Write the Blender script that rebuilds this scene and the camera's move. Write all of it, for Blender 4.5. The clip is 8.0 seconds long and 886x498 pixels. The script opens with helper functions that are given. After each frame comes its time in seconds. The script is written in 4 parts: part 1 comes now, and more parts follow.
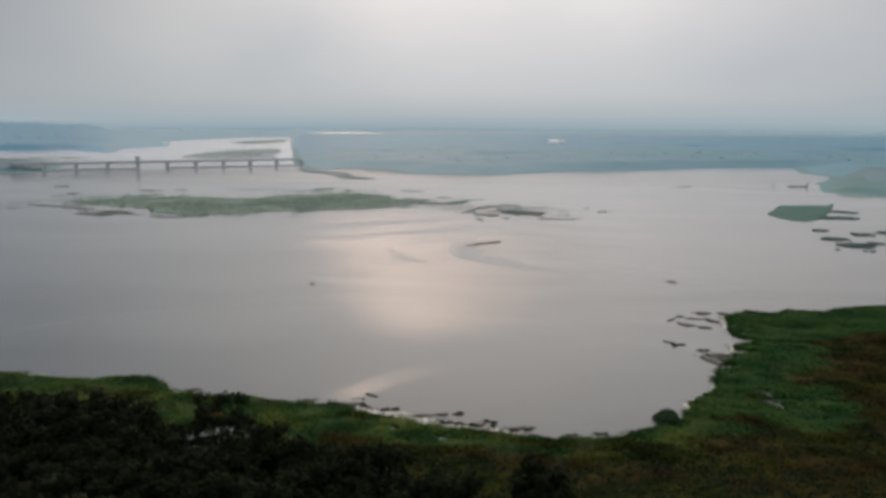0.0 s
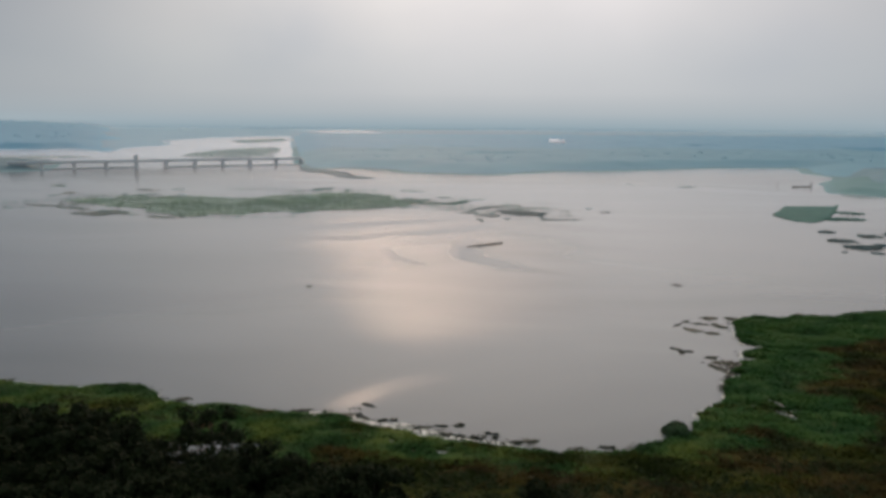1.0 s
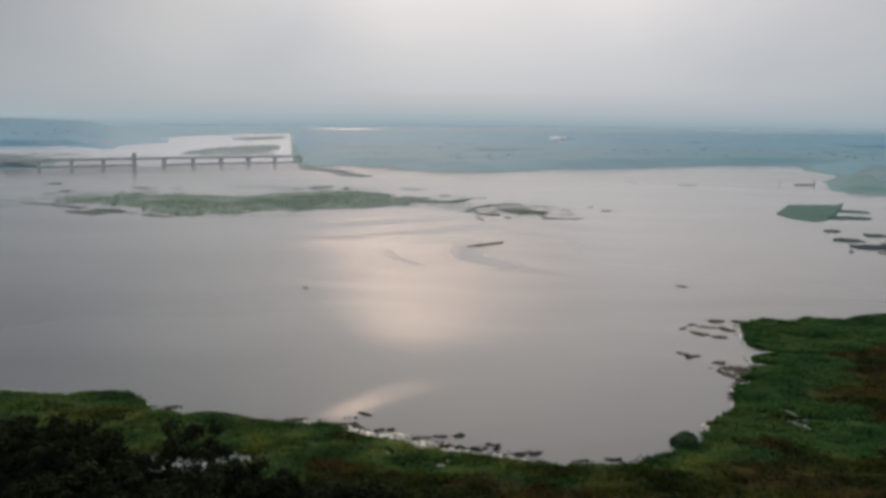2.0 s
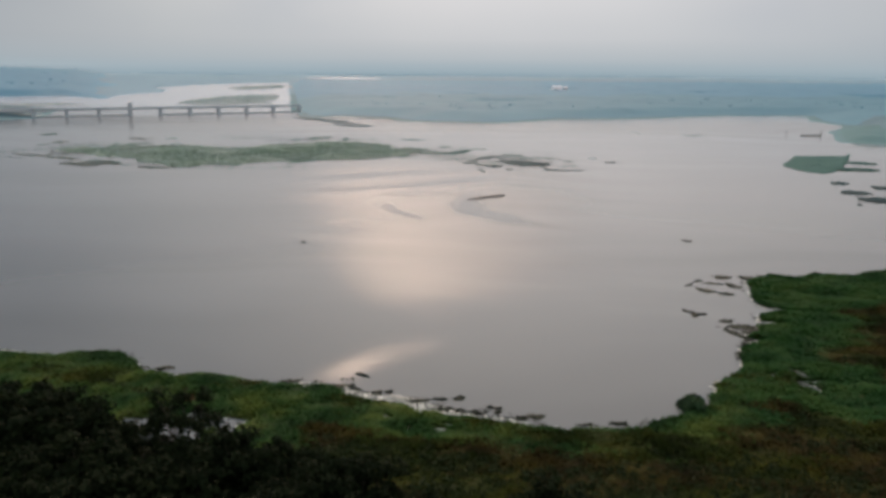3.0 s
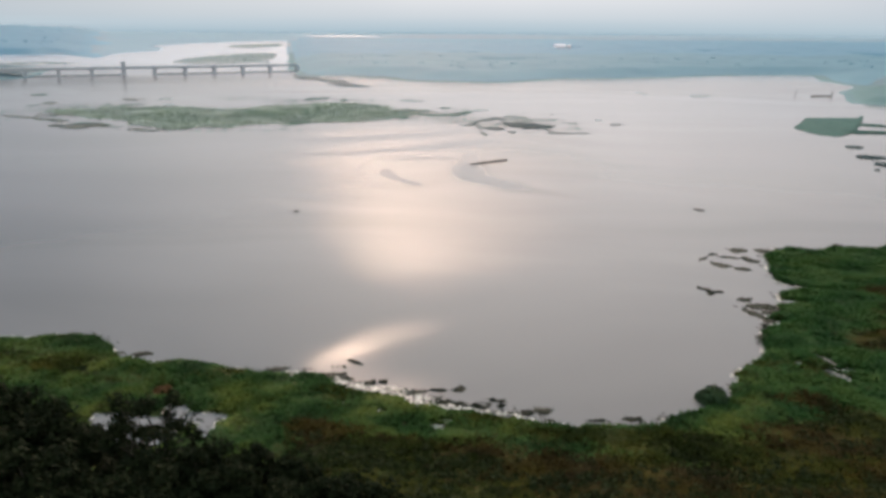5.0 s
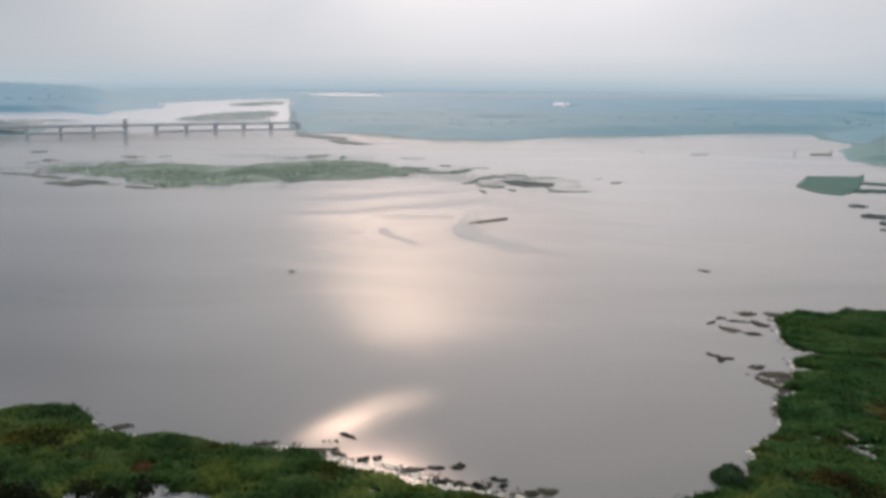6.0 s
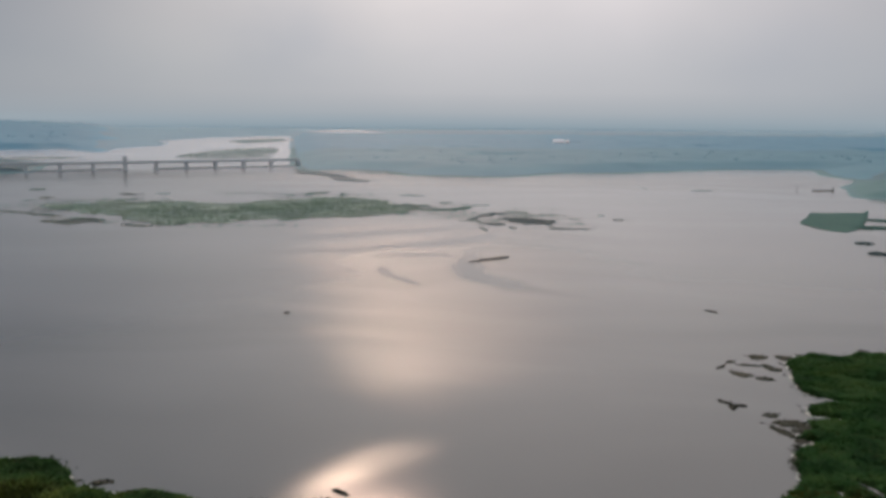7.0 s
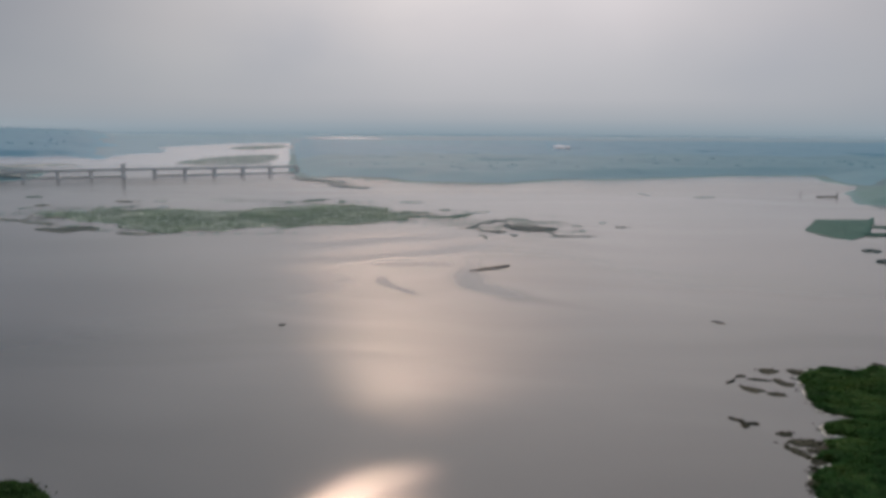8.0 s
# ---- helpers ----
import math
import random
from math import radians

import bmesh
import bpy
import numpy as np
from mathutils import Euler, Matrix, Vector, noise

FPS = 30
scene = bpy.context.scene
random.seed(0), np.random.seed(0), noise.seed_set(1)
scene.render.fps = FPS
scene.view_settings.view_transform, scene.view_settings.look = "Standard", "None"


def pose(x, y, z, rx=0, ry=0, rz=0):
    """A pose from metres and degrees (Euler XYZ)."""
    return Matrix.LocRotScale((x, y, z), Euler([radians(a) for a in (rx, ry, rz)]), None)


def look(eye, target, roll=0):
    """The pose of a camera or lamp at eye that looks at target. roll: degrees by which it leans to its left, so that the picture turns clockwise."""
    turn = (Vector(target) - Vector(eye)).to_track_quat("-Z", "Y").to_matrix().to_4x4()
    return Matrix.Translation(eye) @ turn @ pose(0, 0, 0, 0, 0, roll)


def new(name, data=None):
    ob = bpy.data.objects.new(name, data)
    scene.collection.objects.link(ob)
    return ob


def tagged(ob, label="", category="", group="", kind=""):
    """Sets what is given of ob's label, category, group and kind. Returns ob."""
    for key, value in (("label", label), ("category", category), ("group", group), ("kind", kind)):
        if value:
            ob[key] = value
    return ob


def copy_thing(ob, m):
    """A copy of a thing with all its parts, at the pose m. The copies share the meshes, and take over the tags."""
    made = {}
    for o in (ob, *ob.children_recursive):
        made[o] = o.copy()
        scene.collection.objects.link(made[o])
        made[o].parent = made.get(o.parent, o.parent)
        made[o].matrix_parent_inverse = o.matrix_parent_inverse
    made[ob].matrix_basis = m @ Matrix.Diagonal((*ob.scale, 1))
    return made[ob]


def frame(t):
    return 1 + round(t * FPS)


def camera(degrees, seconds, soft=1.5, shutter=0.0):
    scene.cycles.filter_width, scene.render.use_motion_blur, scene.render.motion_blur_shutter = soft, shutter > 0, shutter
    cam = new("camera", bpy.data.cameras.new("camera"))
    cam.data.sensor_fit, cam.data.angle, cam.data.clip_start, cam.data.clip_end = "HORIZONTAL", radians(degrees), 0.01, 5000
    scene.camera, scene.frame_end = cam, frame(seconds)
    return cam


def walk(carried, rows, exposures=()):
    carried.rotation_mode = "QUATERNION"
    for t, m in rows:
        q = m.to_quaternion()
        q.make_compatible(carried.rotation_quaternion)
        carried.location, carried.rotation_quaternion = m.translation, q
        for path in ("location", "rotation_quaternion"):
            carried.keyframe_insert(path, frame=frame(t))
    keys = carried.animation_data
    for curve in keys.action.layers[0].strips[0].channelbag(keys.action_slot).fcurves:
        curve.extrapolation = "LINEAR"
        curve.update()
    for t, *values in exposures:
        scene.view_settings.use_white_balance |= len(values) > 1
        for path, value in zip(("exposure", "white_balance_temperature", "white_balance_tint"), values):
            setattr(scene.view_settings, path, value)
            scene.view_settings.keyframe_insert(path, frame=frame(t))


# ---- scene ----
# A drone glides over a broad hazy lake at dusk-bright overcast: marshy near bank, reed island, road bridge, far woods.
cam = camera(57.3, 8.0, soft=3.6)
PATH = [  # seconds, eye, heading, elevation and roll in degrees
    (0, (0.692, -4.480, 60.009), -2.84, -9.03, 0.3),
    (0.5, (0.550, -1.108, 60.006), -2.87, -9.06, 0.4),
    (1, (0.418, 2.306, 60.021), -2.87, -9.09, 0.4),
    (1.5, (0.337, 5.665, 60.047), -2.87, -9.09, 0.4),
    (1.7, (0.310, 6.970, 60.055), -2.88, -9.08, 0.4),
    (2.8, (0.163, 14.149, 60.102), -2.90, -11.47, 0.4),
    (2.9, (0.149, 14.801, 60.106), -2.91, -11.98, 0.4),
    (3, (0.136, 15.454, 60.110), -2.91, -12.77, 0.4),
    (3.1, (0.125, 16.086, 60.111), -2.91, -13.42, 0.42),
    (3.2, (0.113, 16.718, 60.111), -2.92, -14.58, 0.44),
    (3.3, (0.102, 17.351, 60.112), -2.92, -15.65, 0.46),
    (3.4, (0.090, 17.983, 60.112), -2.92, -16.11, 0.48),
    (3.5, (0.079, 18.615, 60.113), -2.93, -16.37, 0.5),
    (3.7, (0.034, 19.921, 60.131), -2.93, -16.46, 0.46),
    (4, (-0.034, 21.881, 60.159), -2.93, -16.53, 0.4),
    (4.2, (-0.062, 23.263, 60.176), -2.94, -16.47, 0.4),
    (5.3, (-0.214, 30.861, 60.267), -2.97, -15.33, 0.4),
    (5.5, (-0.242, 32.243, 60.284), -2.97, -15.28, 0.4),
    (5.7, (-0.260, 33.631, 60.292), -2.98, -15.03, 0.44),
    (5.8, (-0.269, 34.324, 60.295), -2.98, -14.07, 0.46),
    (5.9, (-0.278, 35.018, 60.299), -2.98, -12.92, 0.48),
    (6, (-0.287, 35.712, 60.303), -2.99, -11.65, 0.5),
    (6.1, (-0.296, 36.401, 60.306), -2.99, -10.46, 0.48),
    (6.2, (-0.305, 37.091, 60.308), -3.00, -9.67, 0.46),
    (6.3, (-0.315, 37.780, 60.311), -3.01, -9.32, 0.44),
    (6.5, (-0.333, 39.159, 60.316), -3.02, -9.18, 0.4),
    (7, (-0.327, 42.581, 60.333), -3.05, -9.12, 0.4),
    (7.5, (-0.363, 46.044, 60.351), -3.02, -9.09, 0.4),
    (8, (-0.386, 49.532, 60.371), -3.10, -8.69, 0.3),
]


def sight(eye, heading, elevation, roll):
    a, b = radians(heading), radians(elevation)
    way = Vector((math.sin(a) * math.cos(b), math.cos(a) * math.cos(b), math.sin(b)))
    return look(eye, Vector(eye) + 2 * way, roll)


EXPOSURES = [(0, 0.06, 6480, 8), (3.0, 0.12, 6500, 9), (3.5, 0.26, 6500, 9), (4.0, 0.55, 6500, 9), (5.3, 0.56, 6490, 11), (5.5, 0.49, 6490, 11.5), (6.0, 0.42, 6470, 11.5), (6.5, 0.03, 6450, 11), (7.0, -0.10, 6445, 11), (8, -0.19, 6430, 12)]
walk(cam, [(t, sight(e, h, b, r)) for t, e, h, b, r in PATH], EXPOSURES)

# ---- light: bright overcast, the sun low behind thin cloud over the lake ----
SUN_EL, SUN_AZ = radians(32.0), radians(-9.3)  # azimuth from +y towards +x
SUN_WAY = Vector((math.sin(SUN_AZ) * math.cos(SUN_EL), math.cos(SUN_AZ) * math.cos(SUN_EL), math.sin(SUN_EL)))


class Nodes:
    """Short hand for node trees."""

    def __init__(self, tree):
        self.tree = tree

    def add(self, kind, **inputs):
        n = self.tree.nodes.new(kind)
        for k, v in inputs.items():
            self.set(n, k.replace("_", " "), v)
        return n

    def set(self, n, k, v):
        sock = n.inputs[int(k)] if k.isdigit() else n.inputs[k]
        if isinstance(v, bpy.types.NodeSocket):
            self.tree.links.new(v, sock)
        else:
            sock.default_value = v

    def math(self, op, a, b=None, c=None):
        n = self.tree.nodes.new("ShaderNodeMath")
        n.operation = op
        for i, v in enumerate((a, b, c)):
            if v is not None:
                self.set(n, str(i), v)
        return n.outputs[0]

    def vmath(self, op, a, b):
        n = self.tree.nodes.new("ShaderNodeVectorMath")
        n.operation = op
        self.set(n, "0", a)
        self.set(n, "1", b)
        return n

    def ramp(self, fac, *stops):
        n = self.tree.nodes.new("ShaderNodeValToRGB")
        e = n.color_ramp.elements
        while len(e) < len(stops):
            e.new(0.5)
        for el, (p, c) in zip(e, stops):
            el.position = p
            el.color = (*c, 1) if len(c) == 3 else c
        self.tree.links.new(fac, n.inputs[0])
        return n.outputs[0]

    def mix(self, fac, a, b, mode="MIX"):
        n = self.tree.nodes.new("ShaderNodeMix")
        n.data_type, n.blend_type = "RGBA", mode
        for i, v in ((0, fac), (6, a), (7, b)):
            if isinstance(v, bpy.types.NodeSocket):
                self.tree.links.new(v, n.inputs[i])
            else:
                n.inputs[i].default_value = v if i == 0 else (*v, 1)
        return n.outputs[2]

    def noise(self, vec, scale, detail=3, rough=0.55):
        n = self.add("ShaderNodeTexNoise", Scale=scale, Detail=detail, Roughness=rough)
        if vec is not None:
            self.tree.links.new(vec, n.inputs["Vector"])
        return n.outputs["Fac"]

    def mapped(self, vec, scale, turn=0.0, shift=(0, 0, 0)):
        n = self.add("ShaderNodeMapping")
        n.inputs["Scale"].default_value = scale
        n.inputs["Rotation"].default_value = (0, 0, radians(turn))
        n.inputs["Location"].default_value = shift
        self.tree.links.new(vec, n.inputs["Vector"])
        return n.outputs[0]


def make_world():
    w = bpy.data.worlds.new("overcast_sky")
    scene.world = w
    w.use_nodes = True
    t = w.node_tree
    t.nodes.clear()
    N = Nodes(t)
    sky = N.add("ShaderNodeTexSky")
    sky.sky_type, sky.sun_disc = "NISHITA", False
    sky.sun_elevation, sky.sun_rotation = SUN_EL, SUN_AZ
    co = N.add("ShaderNodeTexCoord").outputs["Generated"]
    sep = N.add("ShaderNodeSeparateXYZ", Vector=co)
    up = N.math("MAXIMUM", sep.outputs["Z"], 0.0)
    # cloud deck: paler and brighter towards the zenith
    deck = N.ramp(up, (0.0, (0.36, 0.41, 0.455)), (0.035, (0.42, 0.445, 0.48)), (0.12, (0.455, 0.455, 0.475)), (0.24, (0.53, 0.525, 0.535)), (0.35, (0.585, 0.575, 0.58)), (0.42, (0.60, 0.595, 0.605)), (0.6, (0.74, 0.74, 0.77)), (1.0, (0.90, 1.10, 1.25)))
    # soft cloud banks, flattened towards the horizon
    flat = N.mapped(co, (1.0, 1.0, 2.0))
    banks = N.noise(flat, 2.2, 2, 0.4)
    fine = N.noise(N.mapped(co, (1.0, 1.0, 2.4), 0, (3.1, 1.7, 0.4)), 5.0, 2, 0.4)
    swell = N.math("ADD", N.math("MULTIPLY", banks, 0.75), N.math("MULTIPLY", fine, 0.25))
    shade = N.ramp(swell, (0.34, (0.905, 0.925, 0.95)), (0.5, (1, 1, 1)), (0.66, (1.07, 1.05, 1.035)))
    deck = N.mix(1.0, deck, shade, "MULTIPLY")

    def halo(elevation, azimuth, width, stretch=1.0, edge=1, way=None):
        a, b = radians(azimuth), radians(elevation)
        d = N.vmath("SUBTRACT", way or co, (math.sin(a) * math.cos(b), math.cos(a) * math.cos(b), math.sin(b))).outputs[0]
        d = N.vmath("MULTIPLY", d, (1.0, 1.0, stretch)).outputs[0]
        r2 = N.vmath("DOT_PRODUCT", d, d).outputs["Value"]
        return N.math("EXPONENT", N.math("MULTIPLY", N.math("POWER", N.math("MULTIPLY", r2, 1.0 / width ** 2), float(edge)), -1.0))

    # thin and thick places in the deck
    for el, az, width, tone in ((8.5, -5.0, 0.06, (1.11, 1.09, 1.07)), (8.5, 9.5, 0.07, (1.09, 1.07, 1.07)), (6.0, -13.0, 0.06, (0.90, 0.93, 0.96)), (8.0, 2.8, 0.045, (0.93, 0.94, 0.955)), (7.0, -22.0, 0.12, (1.10, 1.08, 1.05)), (5.0, 19.0, 0.08, (0.94, 0.955, 0.98)), (4.5, -2.0, 0.05, (1.03, 1.02, 1.02))):
        banked = N.vmath("ADD", co, N.vmath("MULTIPLY", N.vmath("SUBTRACT", N.add("ShaderNodeTexNoise", Vector=co, Scale=11.0, Detail=3.0).outputs["Color"], (0.5, 0.5, 0.5)).outputs[0], (0.09, 0.09, 0.09)).outputs[0]).outputs[0]
        deck = N.mix(halo(el, az, width, 1.3, 1, banked), deck, N.mix(1.0, deck, tone, "MULTIPLY"))
    # a heavier cloud bank to the left of the sun
    deck = N.mix(halo(14, -37, 0.27, 1.0), deck, N.mix(1.0, deck, (0.60, 0.64, 0.69), "MULTIPLY"))
    # darker sky added out of view on the right, to dim the lake's reflection
    deck = N.mix(halo(15, 33, 0.22, 1.0), deck, N.mix(1.0, deck, (0.80, 0.82, 0.85), "MULTIPLY"))
    deck = N.mix(halo(17.0, -31, 0.11, 1.5), deck, N.mix(1.0, deck, (0.68, 0.71, 0.74), "MULTIPLY"))
    # a higher unseen one, added to darken the water near the right bank
    deck = N.mix(halo(26, 20, 0.20, 1.2), deck, N.mix(1.0, deck, (0.66, 0.70, 0.73), "MULTIPLY"))
    # the veiled sun: a bright core, a warm gap in the cloud round it and a wide pale halo
    glow = N.mix(1.0, (0, 0, 0), (0, 0, 0))
    drift = N.vmath("MULTIPLY", N.vmath("SUBTRACT", N.add("ShaderNodeTexNoise", Vector=N.mapped(co, (1.0, 1.0, 2.0)), Scale=9.0, Detail=2.0).outputs["Color"], (0.5, 0.5, 0.5)).outputs[0], (0.10, 0.10, 0.06)).outputs[0]
    shreds = N.noise(N.mapped(N.vmath("ADD", co, drift).outputs[0], (1.0, 1.0, 3.6), 0, (5.2, 0.3, 1.1)), 14.0, 4, 0.6)
    torn = N.ramp(shreds, (0.34, (0.45, 0.45, 0.47)), (0.50, (0.95, 0.95, 0.95)), (0.66, (1.15, 1.15, 1.15)))
    # unseen glow at -3 degrees added to widen the gleam on rippled water
    warm_glows = (((32.0, -9.6, 0.024, 1.0, 1), (400.0, 315.0, 220.0)), ((31.6, -9.0, 0.058, 1.0, 1), (140.0, 90.0, 67.0)), ((33.5, -3.0, 0.050, 1.0, 1), (92.0, 60.0, 47.0)), ((20.0, -7.0, 0.170, 1.0, 1), (0.14, 0.09, 0.055)))
    for (el, az, width, stretch, edge), tone in warm_glows:
        glow = N.mix(1.0, glow, N.mix(halo(el, az, width, stretch, edge), (0, 0, 0), tone), "ADD")
    glow = N.mix(1.0, glow, torn, "MULTIPLY")
    glow = N.mix(1.0, glow, N.mix(halo(13.5, 2, 0.36, 1.9), (0, 0, 0), (0.42, 0.35, 0.32)), "ADD")
    total = N.mix(1.0, N.mix(1.0, deck, glow, "ADD"), (0.98, 1.0, 1.01), "MULTIPLY")
    cloud = N.add("ShaderNodeBackground", Color=total, Strength=1.0)
    clear = N.add("ShaderNodeBackground", Color=sky.outputs[0], Strength=0.05)
    both = N.add("ShaderNodeMixShader", **{"0": 0.94, "1": clear.outputs[0], "2": cloud.outputs[0]})
    out = N.add("ShaderNodeOutputWorld", Surface=both.outputs[0])


make_world()
sun = new("sun", bpy.data.lights.new("sun", "SUN"))
sun.data.energy, sun.data.angle, sun.data.color = 0.10, radians(7), (1.0, 0.82, 0.62)
sun.matrix_world = look(SUN_WAY * 3000, (0, 0, 0))

# ---- materials ----


def material(name):
    m = bpy.data.materials.new(name)
    m.use_nodes = True
    t = m.node_tree
    t.nodes.clear()
    return m, Nodes(t)


def finish(N, shader):
    N.add("ShaderNodeOutputMaterial", Surface=shader)


def foliage(name, dark, mid, pale, patch=0.06, rough=0.75, thin=0.12, gloss=0.2, haze_sheen=0.0, own_share=0.45):
    """Leaves: each leaf or tuft a tone of its own, in drifts some metres wide."""
    m, N = material(name)
    geo = N.add("ShaderNodeNewGeometry")
    big = N.noise(geo.outputs["Position"], patch, 4, 0.6)
    own = N.math("ADD", N.math("MULTIPLY", geo.outputs["Random Per Island"], own_share), N.math("MULTIPLY", big, 1.2 - own_share))
    lo, hi = (0.25, 0.92) if own_share > 0.1 else (0.42, 0.80)
    col = N.ramp(own, (lo, dark), (0.58, mid), (hi, pale))
    p = N.add("ShaderNodeBsdfPrincipled", Base_Color=col, Roughness=rough)
    p.inputs["Specular IOR Level"].default_value = gloss
    # bluish sheen brightens far leaves in place of haze
    p.inputs["Sheen Weight"].default_value, p.inputs["Sheen Roughness"].default_value = haze_sheen, 0.6
    p.inputs["Sheen Tint"].default_value = (0.75, 0.88, 1.0, 1)
    tr = N.add("ShaderNodeBsdfTranslucent", Color=col)
    finish(N, N.add("ShaderNodeMixShader", **{"0": thin, "1": p.outputs[0], "2": tr.outputs[0]}).outputs[0])
    return m


def earth(name, stops, scale=0.05, bump=0.4):
    """Ground seen from above: patches at two scales and a fine grain."""
    m, N = material(name)
    pos = N.add("ShaderNodeNewGeometry").outputs["Position"]
    a = N.noise(pos, scale, 5, 0.6)
    b = N.noise(pos, scale * 12, 4, 0.6)
    c = N.noise(pos, scale * 60, 3, 0.6)
    f = N.math("ADD", N.math("ADD", N.math("MULTIPLY", a, 0.55), N.math("MULTIPLY", b, 0.3)), N.math("MULTIPLY", c, 0.15))
    p = N.add("ShaderNodeBsdfPrincipled", Base_Color=N.ramp(f, *stops), Roughness=0.95)
    p.inputs["Specular IOR Level"].default_value = 0.1
    bm = N.add("ShaderNodeBump", Strength=bump, Distance=0.5, Height=b)
    N.tree.links.new(bm.outputs[0], p.inputs["Normal"])
    finish(N, p.outputs[0])
    return m


def solid(name, a, b, scale=0.5, rough=0.8, metal=0.0):
    """Weathered paint, concrete or timber: two tones in stains and streaks."""
    m, N = material(name)
    pos = N.add("ShaderNodeNewGeometry").outputs["Position"]
    f = N.math("ADD", N.math("MULTIPLY", N.noise(pos, scale, 5, 0.65), 0.7), N.math("MULTIPLY", N.noise(pos, scale * 9, 3), 0.3))
    p = N.add("ShaderNodeBsdfPrincipled", Base_Color=N.ramp(f, (0.35, a), (0.65, b)), Roughness=rough, Metallic=metal)
    finish(N, p.outputs[0])
    return m


def water_material():
    """Silty lake water: calm slicks and lightly ruffled lanes."""
    m, N = material("lake_water")
    pos = N.add("ShaderNodeNewGeometry").outputs["Position"]
    # long lanes drawn out by the current, bent by a slow swirl
    swirl = N.add("ShaderNodeTexNoise", Scale=0.005, Detail=2.0)
    N.tree.links.new(pos, swirl.inputs["Vector"])
    off = N.vmath("MULTIPLY", N.vmath("SUBTRACT", swirl.outputs["Color"], (0.5, 0.5, 0.5)).outputs[0], (160, 160, 0)).outputs[0]
    warped = N.vmath("ADD", pos, off).outputs[0]
    lanes = N.noise(N.mapped(warped, (0.004, 0.03, 0.01), 12), 1.0, 4, 0.6)
    # slow curling slicks off the reed island
    sway = N.vmath("ADD", pos, N.vmath("MULTIPLY", N.vmath("SUBTRACT", N.add("ShaderNodeTexNoise", Vector=pos, Scale=0.03, Detail=1.0).outputs["Color"], (0.5, 0.5, 0.5)).outputs[0], (16, 20, 0)).outputs[0]).outputs[0]

    def slick(ax, ay, bx, by, wide, bend):
        """A soft lane from a to b, bowed sideways."""
        half = math.hypot(bx - ax, by - ay) / 2
        ux, uy = (bx - ax) / 2 / half, (by - ay) / 2 / half
        d = N.vmath("SUBTRACT", sway, ((ax + bx) / 2, (ay + by) / 2, 0)).outputs[0]
        along = N.math("MULTIPLY", N.vmath("DOT_PRODUCT", d, (ux, uy, 0)).outputs["Value"], 1 / half)
        square = N.math("MULTIPLY", along, along)
        aside = N.math("MULTIPLY", N.math("MULTIPLY_ADD", square, -bend, N.vmath("DOT_PRODUCT", d, (-uy, ux, 0)).outputs["Value"]), 1 / wide)
        return N.math("EXPONENT", N.math("MULTIPLY", N.math("MULTIPLY_ADD", square, square, N.math("MULTIPLY", aside, aside)), -1.0))

    streak = 0.0
    for lane in ((-100, 398, -48, 414, 5, 6), (-52, 412, 14, 468, 6, 8), (-95, 440, -15, 488, 6, 10), (-45, 402, -16, 401, 5, 0), (-20, 400, 9, 318, 6, 14), (-44, 369, -28, 335, 2.2, 2), (-70, 470, 20, 505, 5, 0)):
        streak = N.math("ADD", slick(*lane), streak)
    streak = N.math("MINIMUM", N.math("MULTIPLY", streak, 1.0), 1.0)
    silt = N.noise(N.mapped(warped, (0.006, 0.016, 0.01), -8, (7, 3, 0)), 1.0, 3, 0.5)
    col = N.ramp(silt, (0.35, (0.092, 0.098, 0.100)), (0.65, (0.118, 0.124, 0.126)))
    # paler to the east; the far river's pale colour stands in for reflected sky
    place = N.add("ShaderNodeSeparateXYZ", Vector=warped)
    east_pale = N.ramp(N.math("MULTIPLY_ADD", place.outputs["X"], 0.002, 0.5), (0.28, (0, 0, 0)), (0.56, (1, 1, 1)))
    east_pale = N.math("MULTIPLY", east_pale, N.ramp(N.math("MULTIPLY", place.outputs["Y"], 0.001), (0.18, (0.62, 0.62, 0.62)), (0.36, (1, 1, 1))))
    col = N.mix(east_pale, col, N.ramp(silt, (0.35, (0.157, 0.151, 0.143)), (0.65, (0.19, 0.182, 0.172))))
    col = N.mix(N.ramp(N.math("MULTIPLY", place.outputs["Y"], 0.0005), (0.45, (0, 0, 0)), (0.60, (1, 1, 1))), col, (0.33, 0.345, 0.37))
    # slicks darkened in the base colour, for the dimmer sky they reflect
    col = N.mix(N.math("MULTIPLY", streak, 0.55), col, (0.05, 0.052, 0.054))
    rough = N.ramp(lanes, (0.38, (0.062, 0.062, 0.062)), (0.62, (0.118, 0.118, 0.118)))
    # a wind-rippled tongue of water, wider towards the island, and a small one by the shore
    at = N.add("ShaderNodeSeparateXYZ", Vector=sway)
    beyond = N.math("ADD", at.outputs["Y"], -220.0)
    middle = N.math("MULTIPLY_ADD", beyond, -0.075, -3.0)
    half = N.math("MAXIMUM", N.math("MULTIPLY_ADD", beyond, 0.24, 38.0), 22.0)
    u = N.math("DIVIDE", N.math("SUBTRACT", at.outputs["X"], middle), half)
    u2 = N.math("MULTIPLY", u, u)
    sides = N.math("EXPONENT", N.math("MULTIPLY", N.math("MULTIPLY", u2, N.math("ADD", u2, 0.5)), -0.9))
    ends = N.ramp(N.math("MULTIPLY", at.outputs["Y"], 0.001), (0.198, (0, 0, 0)), (0.232, (1, 1, 1)), (0.40, (1, 1, 1)), (0.48, (0.7, 0.7, 0.7)), (0.60, (0, 0, 0)))
